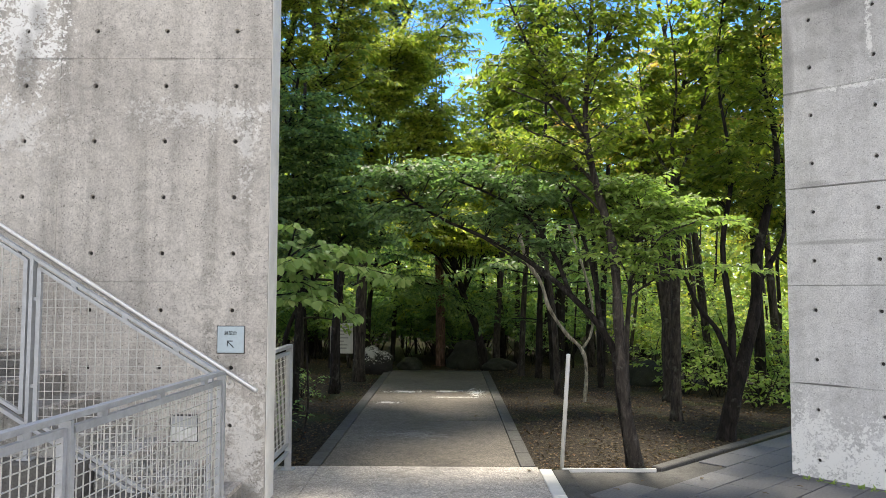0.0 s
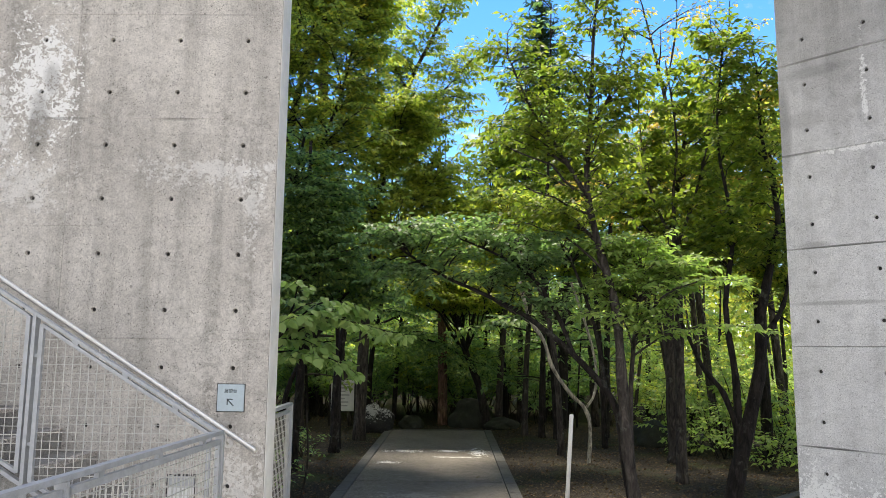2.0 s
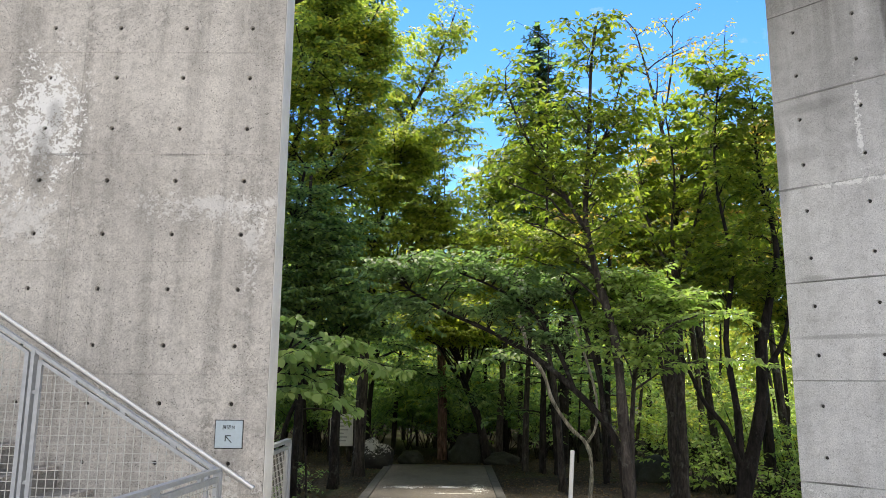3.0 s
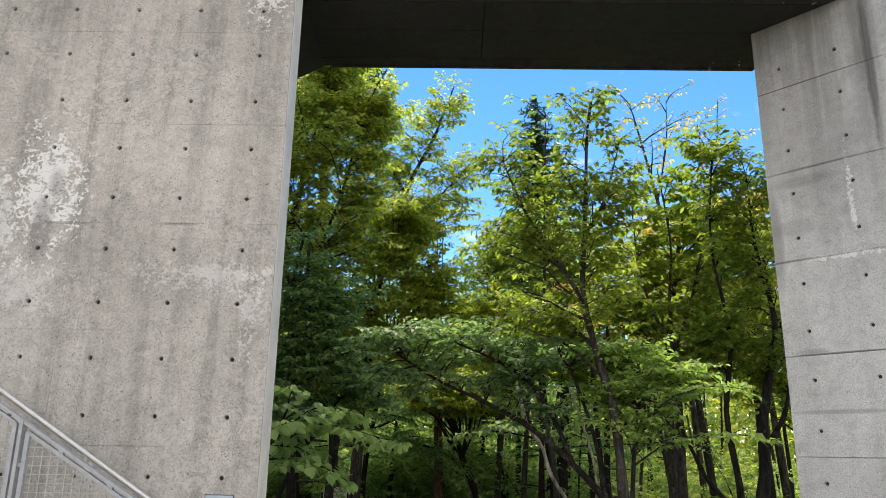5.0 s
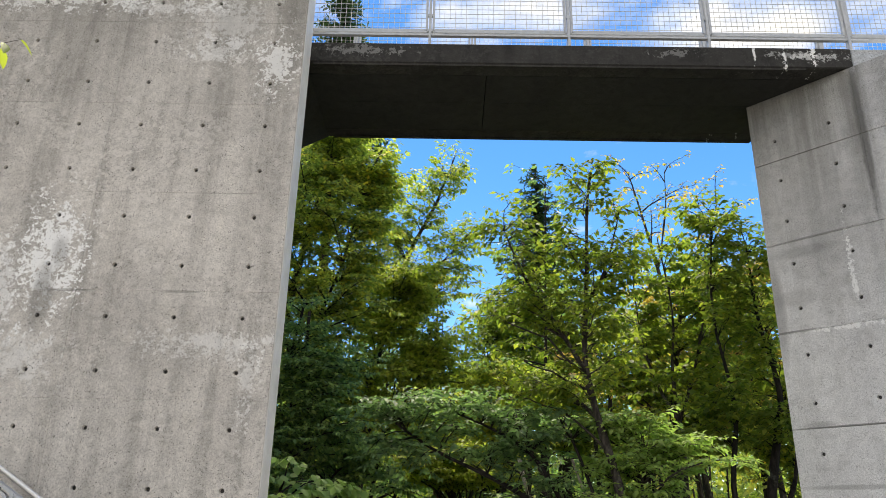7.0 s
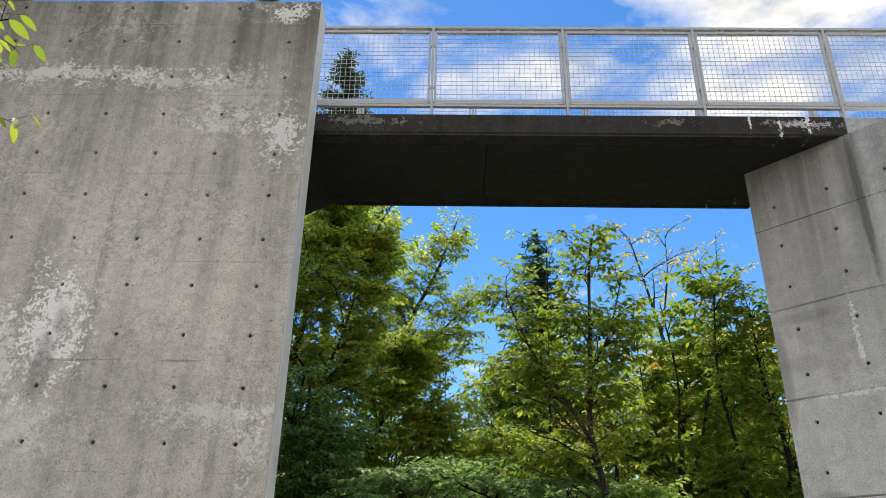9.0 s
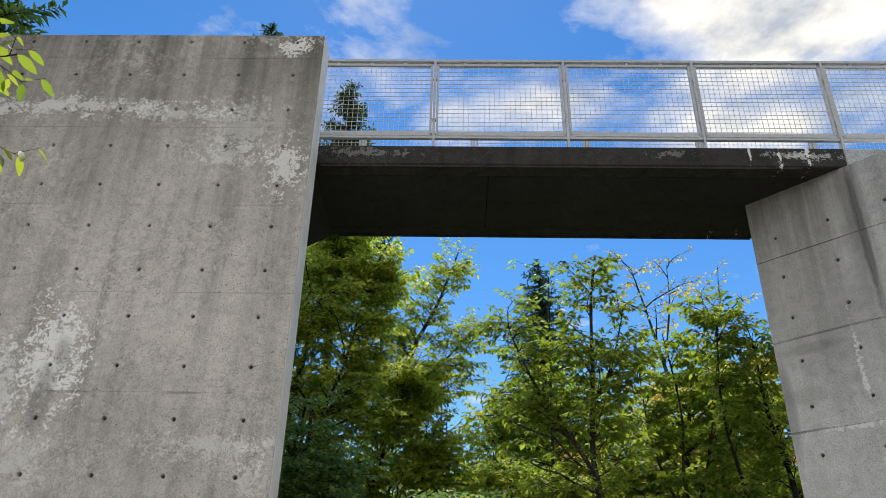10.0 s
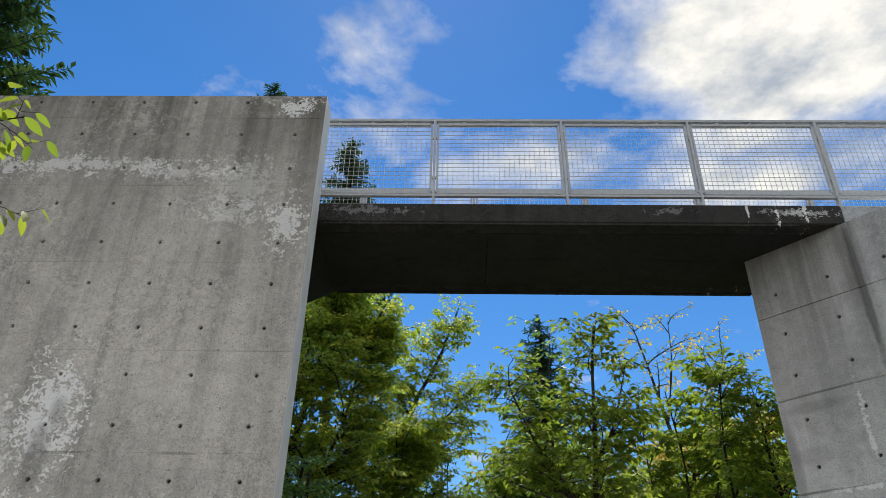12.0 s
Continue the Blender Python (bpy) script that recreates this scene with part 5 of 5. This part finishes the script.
    tree("turning_tree", "thin tree with orange turning leaves and bare twigs", [
        ([(4.6, 13.6, -0.2), (4.3, 13.5, 2.5), (4.0, 13.4, 5.0), (3.6, 13.3, 7.0), (3.3, 13.2, 8.2)], 0.08, 0.006),
        ([(4.0, 13.4, 5.0), (4.6, 13.3, 6.4), (5.0, 13.2, 7.8)], 0.03, 0.005),
        ([(3.75, 13.3, 6.3), (3.95, 13.2, 7.4), (4.0, 13.2, 8.3)], 0.02, 0.004)],
        [(0, 5, 0.7, 1.0, 1.2, 0.6, 35, 60, 0, 180), (1, 4, 0.4, 1.0, 1.1, 0.6, 40, 60, 0, 180), (2, 3, 0.3, 1.0, 0.9, 0.5, 40, 60, 0, 180)],
        20, M_LEAFY, M_BARKG, 0.09, 0.17, more=1.5, tip=0.9, crown=((4.15, 13.5, 4.80, 1.1, 0.9, 0.5, 9), (2.6, 13.5, 4.5, 1.0, 0.8, 0.4, 7)))
    tree("turning_tree", "tree with yellowing leaves in sun", [
        ([(6.2, 14.5, -0.3), (6.0, 14.5, 2.5), (5.7, 14.2, 4.5), (5.5, 14.0, 6.6)], 0.09, 0.010)],
        [], 21, M_LEAFY, M_BARKG, 0.11, 0.045, tip=1.0, crown=(
            (5.42, 13.8, 6.01, 0.8, 0.7, 1.0, 15), (5.9, 14.0, 4.4, 1.1, 0.8, 0.8, 12), (4.9, 14.0, 4.6, 0.9, 0.7, 0.7, 9)))
    tree("wood_edge_tree", "bright leafy tree behind the forked one", [
        ([(5.4, 11.6, -0.2), (5.2, 11.6, 2.0), (4.9, 11.5, 4.0), (4.7, 11.4, 5.2)], 0.07, 0.012)],
        [], 22, M_LEAF, M_BARK, 0.10, 0.040, tip=0.9, crown=(
            (4.75, 11.4, 5.0, 0.7, 0.6, 0.6, 11), (4.9, 11.5, 3.9, 0.9, 0.7, 0.6, 13), (4.6, 11.4, 2.9, 0.8, 0.7, 0.4, 9)))
    # the next row of the wood, closing the view behind the open crowns
    tree("wood_edge_tree", "leafy tree standing past the path's end", [
        ([(1.2, 18.2, -0.1), (1.1, 18.1, 2.0), (0.9, 17.9, 4.0), (0.8, 17.8, 5.8)], 0.08, 0.012)],
        [], 29, M_LEAFG, M_BARK, 0.14, 0.040, twigs=False, tip=1.3, crown=(
            (0.1, 17.6, 4.5, 1.0, 0.8, 1.1, 16), (1.2, 17.6, 5.3, 1.0, 0.8, 1.2, 20), (1.5, 17.6, 6.9, 0.8, 0.8, 0.8, 12), (0.4, 17.4, 3.0, 1.3, 0.8, 0.5, 12)))
    tree("wood_edge_tree", "broad green tree in the second row", [
        ([(3.1, 17.0, -0.1), (3.0, 17.0, 2.0), (2.9, 16.9, 4.2), (2.9, 16.8, 6.6)], 0.09, 0.012)],
        [], 30, M_LEAFG, M_BARKG, 0.14, 0.040, twigs=False, tip=1.3, crown=(
            (2.4, 16.8, 6.2, 1.1, 0.9, 1.3, 26), (3.6, 16.6, 5.4, 1.2, 0.9, 1.2, 20), (2.6, 16.5, 3.9, 1.5, 0.9, 0.7, 16)))
    tree("turning_tree", "pale yellowing tree in the second row", [
        ([(5.4, 16.8, -0.2), (5.3, 16.8, 2.0), (5.1, 16.7, 4.5), (5.1, 16.6, 6.8)], 0.09, 0.012)],
        [], 31, M_LEAFY, M_BARKG, 0.13, 0.042, twigs=False, tip=1.3, crown=(
            (5.0, 16.6, 6.4, 1.2, 0.9, 1.0, 15), (5.9, 16.6, 5.2, 1.2, 0.9, 1.0, 15), (4.6, 16.4, 4.2, 1.3, 0.9, 0.7, 14)))
    # pale climbing stem hanging in a curve
    v = thing("vine", "pale bare climbing stem hanging in a curve", "vine")
    line = smooth_line([(0.95, 11.6, 2.7), (1.09, 11.6, 2.15), (1.31, 11.6, 1.80), (1.43, 11.6, 1.42), (1.69, 11.6, 1.03), (1.91, 11.6, 0.81), (1.99, 11.6, 0.51), (1.96, 11.62, -0.05)], 5)
    part("stem", Mesh().tube(line, [0.028 + 0.004 * math.sin(i) for i in range(len(line))], 8), M_VINE, v, smooth=True)
    line = smooth_line([(1.93, 11.62, 0.80), (2.08, 11.65, 1.05), (2.10, 11.7, 1.5), (1.95, 11.7, 2.1), (1.75, 11.7, 2.7)], 4)
    part("side_stem", Mesh().tube(line, [0.02] * len(line), 7), M_VINE, v, smooth=True)
    v = thing("vine", "dark cable-like climbing stem looping to the soil", "vine")
    line = smooth_line([(-1.62, 8.3, 1.0), (-1.6, 8.35, 0.55), (-1.62, 8.35, 0.28), (-1.68, 8.3, 0.06), (-1.9, 8.6, 0.0)], 5)
    part("stem", Mesh().tube(line, [0.011] * len(line), 6), M_BARK, v, smooth=True)


build_wood()


def build_deep_wood():
    """Trees further in and unseen sun-blocking ones: a few kinds grown once and copied with their own turn and size."""
    kinds = []
    for k in range(5):
        rng = np.random.default_rng(40 + k)
        lean = rng.uniform(-0.5, 0.5)
        h = 8.5 + 1.2 * k % 3
        t = tree("wood_tree", "slim dark-trunked woodland tree with a leafy crown", [
            ([(0, 0, -0.3), (lean * 0.3, 0.05, 2.2), (lean * 0.7, 0.1, 4.5), (lean, 0.0, h)], 0.065 + 0.015 * (k % 3), 0.012)],
            [(0, 18, 0.30, 1.0, 2.5, 1.0, 5, 45, 0, 180), (0, 3, 0.2, 0.3, 1.5, 1.8, 5, 15, 0, 180)],
            50 + k, (M_LEAF, M_LEAFD, M_LEAF, M_LEAFL, M_LEAFD)[k], (M_BARK, M_BARKG)[k % 2], 0.155, 0.05, group="trees of the wood", twigs=False, more=1.3)
        kinds.append(t)
    rng = random.Random(9)
    spots = []
    for y in np.arange(15.5, 36, 2.4):
        w = 5.0 + 0.62 * y
        x = -w + rng.random() * 2
        while x < w * 0.98:
            spots.append((x + rng.uniform(-0.9, 0.9), y + rng.uniform(-0.9, 0.9)))
            x += 3.0 + 0.05 * y
    # Most with x above 6 stand out of view, added to block the sun.
    for x, y in ((6.6, 10.4), (7.6, 12.4), (9.2, 11.0), (9.3, 14.0), (7.4, 15.2), (8.6, 9.0), (11.5, 13.0), (8.4, 17.0), (10.0, 16.0), (11.4, 19.0), (10.6, 21.0), (12.5, 23.0), (13.0, 17.0), (13.0, 26.5), (10.5, 7.8), (11.8, 9.5), (10.2, 10.2), (10.4, 5.2), (9.8, 3.2), (12.2, 6.6), (5.6, 9.9), (4.7, 14.4), (-1.5, 18.6), (0.7, 19.2), (1.5, 17.9), (-0.5, 20.5), (-2.6, 17.6), (2.7, 18.6), (0.2, 21.6), (-3.4, 19.0)):
        spots.append((x, y))
    # Unseen rows to the right, added to shade the wood's floor.
    for y in np.arange(15.0, 32, 3.0):
        for x in np.arange(9.0, 19, 2.8):
            if math.degrees(math.atan2(x, y)) > 28:
                spots.append((x + rng.uniform(-0.7, 0.7), y + rng.uniform(-0.7, 0.7)))
    used = set()
    for i, (x, y) in enumerate(spots):
        bearing = math.degrees(math.atan2(x + 0.08, y))
        if 16 < bearing < 27 and y < 24 or -10.5 < bearing < -5.5 and y < 18:
            continue
        if abs(x + 0.3) < 1.1 and y < 18.4 or (x + 1.9) ** 2 + (y - 16.2) ** 2 < 1.0:
            continue
        az = math.degrees(math.atan2(x + 0.08, y))
        # the gap of sky over the path: lower trees there
        if -2.5 < az < 5:
            top = 0.80 if y < 24 else 0.88
        elif 5 <= az < 26:
            top = 0.84 if y < 22 else 0.95
        elif az >= 26:
            top = 0.58
        elif az > -12:
            top = 0.9
        else:
            top = 0.85
        k = i % 5
        s = top * rng.uniform(0.85, 1.12)
        m = Matrix.Translation((x, y, ground_height(x, y))) @ Matrix.Rotation(rng.uniform(0, 6.28), 4, "Z")
        ob = kinds[k] if k not in used else copy_thing(kinds[k], m)
        used.add(k)
        ob.matrix_basis = m
        ob.scale = (s * rng.uniform(0.95, 1.15), s * rng.uniform(0.95, 1.15), s)
    # bare thin poles between
    for i in range(46):
        x, y = rng.uniform(-7, 8.5), rng.uniform(15.5, 26)
        if abs(x + 0.3) < 1.3 and y < 17.5:
            continue
        p = thing("sapling", "thin bare-stemmed sapling in the shade", "tree", "saplings in the shade")
        l1, l2 = rng.uniform(-0.4, 0.4), rng.uniform(-0.5, 0.5)
        line = smooth_line([(x, y, -0.25), (x + l1 * 0.5, y, 1.3), (x + l1, y + 0.1, 2.8), (x + l1 + l2, y, 5.0)], 3)
        r = rng.uniform(0.022, 0.06)
        part("trunk", Mesh().tube(line, [r * (1 - 0.06 * j) for j in range(len(line))], 7), rng.choice((M_BARK, M_BARKG)), p, smooth=True)
    p = thing("pine", "red-barked pine trunk past the end of the path", "tree", "trees of the wood")
    line = smooth_line([(-0.29, 17.6, -0.15), (-0.30, 17.6, 1.5), (-0.34, 17.6, 2.6), (-0.38, 17.6, 4.2)], 4)
    part("trunk", Mesh().tube(line, [0.115 - 0.003 * j for j in range(len(line))], 12), M_REDBARK, p, smooth=True)
    for x, y, r in ((-2.2, 10.6, 0.05), (-2.55, 12.2, 0.07), (-2.0, 13.2, 0.05), (-3.3, 8.9, 0.06), (0.95, 17.0, 0.09), (1.35, 15.2, 0.07), (1.95, 14.6, 0.11), (2.25, 16.5, 0.16), (2.9, 15.0, 0.08), (4.9, 12.3, 0.1), (4.3, 15.3, 0.07), (2.55, 13.3, 0.06)):
        t = thing("woodland_trunk", "dark bare lower trunk with its crown lost above", "tree", "trees of the wood")
        lean = rng.uniform(-0.25, 0.25)
        line = smooth_line([(x, y, -0.2), (x + lean * 0.3, y, 1.2), (x + lean, y + 0.1, 2.6), (x + lean * 1.6, y, 4.6)], 4)
        part("trunk", Mesh().tube(line, [r * (1.25 if j == 0 else 1 - 0.045 * j) for j in range(len(line))], 9), rng.choice((M_BARK, M_BARKG)), t, smooth=True)


build_deep_wood()


def shrub(x, y, h, w, seed, mat, label, size=0.085):
    rng = np.random.default_rng(seed)
    t = thing("shrub", label, "shrub", "shrubs of the wood")
    wood, L = Mesh(), Leaves(0.5, True)
    z = ground_height(x, y)
    for k in range(9):
        a = 2 * math.pi * k / 9 + rng.normal(0, 0.3)
        pts = bend((x + rng.normal(0, 0.06), y + rng.normal(0, 0.06), z - 0.05), a, radians(rng.uniform(45, 78)), h * rng.uniform(0.8, 1.25), rng, 6, -0.14 * w)
        leafy_branch(wood, L, pts, 0.012, rng, size, 0.035, 0.22, bare=0.25, twigs=False, step=0.13)
    tagged(part("stem_work", wood, M_BARK, t), kind="stuff")
    tagged(part("foliage", L.data("foliage", mat), mat, t), kind="stuff")


def build_shrubs():
    rng = random.Random(21)
    for i in range(26):
        x, y = rng.uniform(4.6, 10.5), rng.uniform(12.0, 21)
        shrub(x, y, rng.uniform(1.3, 2.2), 1.0, 200 + i, rng.choice((M_LEAFL, M_LEAF, M_LEAFL)), "bright leafy understorey shrub on the slope", 0.10)
    for i in range(22):
        x, y = rng.uniform(-8, 4.5), rng.uniform(17.5, 24)
        shrub(x, y, rng.uniform(1.5, 3.0), 1.0, 300 + i, rng.choice((M_LEAFD, M_LEAFD)), "green understorey shrub in the shade", 0.10)
    for x, y, h in ((-2.2, 9.2, 0.5), (-2.6, 10.6, 0.7), (-2.4, 12.0, 0.4), (-3.4, 10.0, 1.0), (-3.9, 15.5, 1.0), (-3.6, 12.0, 1.0)):
        shrub(x, y, h, 0.8, int(x * -100 + y * 7), M_LEAFD, "low dark shrub beside the path", 0.07)
    for k in range(16):
        x, y = -3.6 + 0.45 * k + rng.uniform(-0.2, 0.2), rng.uniform(18.6, 20.5)
        shrub(x, y, rng.uniform(1.6, 2.9), 1.0, 430 + k, M_LEAFD, "green understorey shrub in the shade", 0.10)
    for k, (x, y, h) in enumerate(((4.3, 12.3, 0.9), (4.9, 11.7, 0.8), (4.6, 13.2, 1.2), (5.4, 12.5, 1.1), (4.1, 13.7, 1.0), (5.9, 11.6, 1.0), (3.9, 15.0, 1.1), (4.4, 11.3, 0.6), (3.8, 12.7, 0.6), (5.0, 10.9, 0.7))):
        shrub(x, y, h, 1.0, 400 + k, M_LEAFL, "bright leafy understorey shrub on the slope", 0.09)


build_shrubs()


def conifer(x, y, top, low, spread, seed, label, size=0.30, count=26):
    """A narrow conifer: whorls of drooping branches with needle sprays."""
    rng = np.random.default_rng(seed)
    t = thing("conifer", label, "tree", "conifers")
    part("trunk", Mesh().tube([(x, y, -0.3), (x, y, top * 0.5), (x, y, top - 0.2)], [0.22, 0.13, 0.015], 8), M_BARK, t, smooth=True)
    wood, L = Mesh(), Leaves(0.30, True)
    z = low
    while z < top - 0.1:
        f = (top - z) / (top - low)
        r = spread * f ** 0.66 * (0.8 + 0.3 * noise.noise((x, y, z * 1.3))) + 0.12
        for k in range(int(5 + 5 * f)):
            a = rng.uniform(0, 2 * math.pi)
            ln = r * rng.uniform(0.65, 1.15)
            pts = bend((x, y, z + rng.normal(0, 0.08)), a, radians(10 - 20 * f), ln, rng, 4, 0.05, 0.08)
            wood.tube(pts, [0.02, 0.016, 0.012, 0.008, 0.004], 4, False)
            for i in range(4):
                twig_leaves(L, rng, pts[i], pts[i + 1], size * (0.6 + 0.5 * f), 0.032, 0.15)
        z += 0.16
    s = np.array([[x, y, top - 0.25]] * 10) + rng.normal(0, 0.03, (10, 3))
    L.add(s, np.tile((0, 0, 1.0), (10, 1)) + rng.normal(0, 0.25, (10, 3)), rng.normal(0, 1, (10, 3)), np.full(10, size))
    tagged(part("branch_work", wood, M_BARK, t), kind="stuff")
    tagged(part("foliage", L.data("foliage", M_NEEDLE), M_NEEDLE, t), kind="stuff")


conifer(3.32, 28.0, 15.9, 7.0, 3.0, 71, "tall dark conifer standing over the wood")
conifer(-3.72, 20.0, 18.6, 11.0, 2.1, 72, "narrow dark conifer seen over the footbridge")
conifer(-9.7, 10.0, 16.5, 6.0, 4.0, 73, "large dark conifer beyond the wall's top", 0.32)
conifer(-5.45, 16.0, 17.3, 12.0, 1.4, 74, "conifer tip showing over the wall's top", 0.24)


def build_far_woods():
    """The wood beyond: a deep bank of foliage with an uneven top."""
    rng = np.random.default_rng(31)
    L = Leaves(0.6, True)
    for y0, y1, top, k, size in ((23, 30, 7.0, 24000, 0.26), (30, 42, 10.0, 26000, 0.36), (42, 60, 13.0, 18000, 0.5)):
        y = rng.uniform(y0, y1, k)
        x = rng.uniform(-0.85, 0.85, k) * y
        crest = np.array([top * (0.75 + 0.45 * noise.noise((a * 0.16, b * 0.16, 2.0)) + 0.18 * noise.noise((a * 0.6, b * 0.6, 5.0))) for a, b in zip(x, y)])
        z = crest * rng.random(k) ** 0.6 + np.array([ground_height(a, b) for a, b in zip(x, y)])
        L.add(np.stack([x, y, z], 1), rng.normal(0, 1, (k, 3)) + (0, 0, -0.4), rng.normal(0, 0.6, (k, 3)) + (0, 0, 1), size * rng.uniform(0.6, 1.3, k))
    tagged(part("far_woods", L.data("far_woods", M_LEAF), M_LEAF), "distant green woodland behind the trunks", "woodland", kind="stuff")


build_far_woods()


def build_near_branch():
    tree("garden_tree", "tree with pointed light leaves reaching over the stairs", [
        ([(-3.55, 2.7, -0.02), (-3.5, 2.7, 1.5), (-3.4, 2.75, 3.0), (-3.2, 2.8, 4.4)], 0.06, 0.02)],
        [(0, 6, 0.7, 1.0, 0.7, 0.6, 30, 50, -90, 80)], 81, M_LEAFG, M_BARKG, 0.120, 0.10, width=0.44, droop=0.5, fine=True,
        extra=[([(-3.35, 2.78, 3.4), (-2.95, 2.9, 3.9), (-2.6, 3.0, 4.2), (-2.27, 3.0, 4.28)], 0.012),
               ([(-3.4, 2.76, 3.0), (-2.9, 2.9, 3.45), (-2.6, 3.0, 3.72), (-2.30, 3.0, 3.76)], 0.011)])


build_near_branch()


# ---- litter ----
def build_litter():
    rng = np.random.default_rng(5)
    L = Leaves(0.55)
    k = 30000
    y = 7.5 + 11 * rng.random(k) ** 1.5
    x = rng.uniform(-6.5, 7.0, k)
    keep = ~((x > -1.5) & (x < 0.8) & (y < 16)) & ~((x > 1.9) & ((y - 7.45) < (x - 1.93) * 0.922 + 0.1))
    x, y = x[keep], y[keep]
    z = np.array([ground_height(a, b) + 0.012 for a, b in zip(x, y)])
    n = len(x)
    d = rng.normal(0, 1, (n, 3)) * (1, 1, 0.25)
    L.add(np.stack([x, y, z], 1), d, np.tile((0, 0, 1.0), (n, 1)) + rng.normal(0, 0.4, (n, 3)), rng.uniform(0.022, 0.055, n))
    tagged(part("leaf_litter", L.data("leaf_litter", M_DEAD), M_DEAD), "brown fallen leaves scattered over the soil", "leaf litter", kind="stuff")
    spots = [(0.50, 6.95), (-0.45, 9.6), (-0.35, 9.7), (-0.9, 8.6), (0.3, 10.3), (0.1, 12.5), (-1.1, 10.8), (1.6, 6.9), (2.2, 7.05), (2.55, 6.5), (2.9, 6.8), (1.35, 6.6), (-1.72, 6.05), (0.65, 7.2), (3.4, 7.6), (2.5, 7.45)]
    for i, (a, b) in enumerate(spots):
        L = Leaves(0.6)
        L.add(np.array([[a, b, 0.012 if a < 1.05 else 0.001]]), rng.normal(0, 1, (1, 3)) * (1, 1, 0.1), np.array([[0.1, 0.1, 1.0]]), np.array([rng.uniform(0.05, 0.085)]))
        ob = part("fallen_leaf", L.data("fallen_leaf", M_DEAD), M_DEAD)
        tagged(ob, "dry curled fallen leaf on the paving", "leaf", "fallen leaves on the paving")
    # weeds at the foot of the side wall
    for i in range(7):
        q = Vector((3.08, 7.20, 0)) + WU * (0.12 + 0.11 * i) + Vector((-0.03, -0.03, 0))
        w = Leaves(0.4)
        m = 9
        w.add(np.tile((q.x, q.y, -0.018), (m, 1)) + rng.normal(0, 0.012, (m, 3)) * (1, 1, 0), rng.normal(0, 1, (m, 3)) * (1, 1, 0.2) + (0, 0, 0.6), rng.normal(0, 1, (m, 3)), rng.uniform(0.03, 0.06, m))
        tagged(part("weed", w.data("weed", M_LEAFL), M_LEAFL), "small green weed at the wall's foot", "weed", "weeds at the wall's foot")


build_litter()
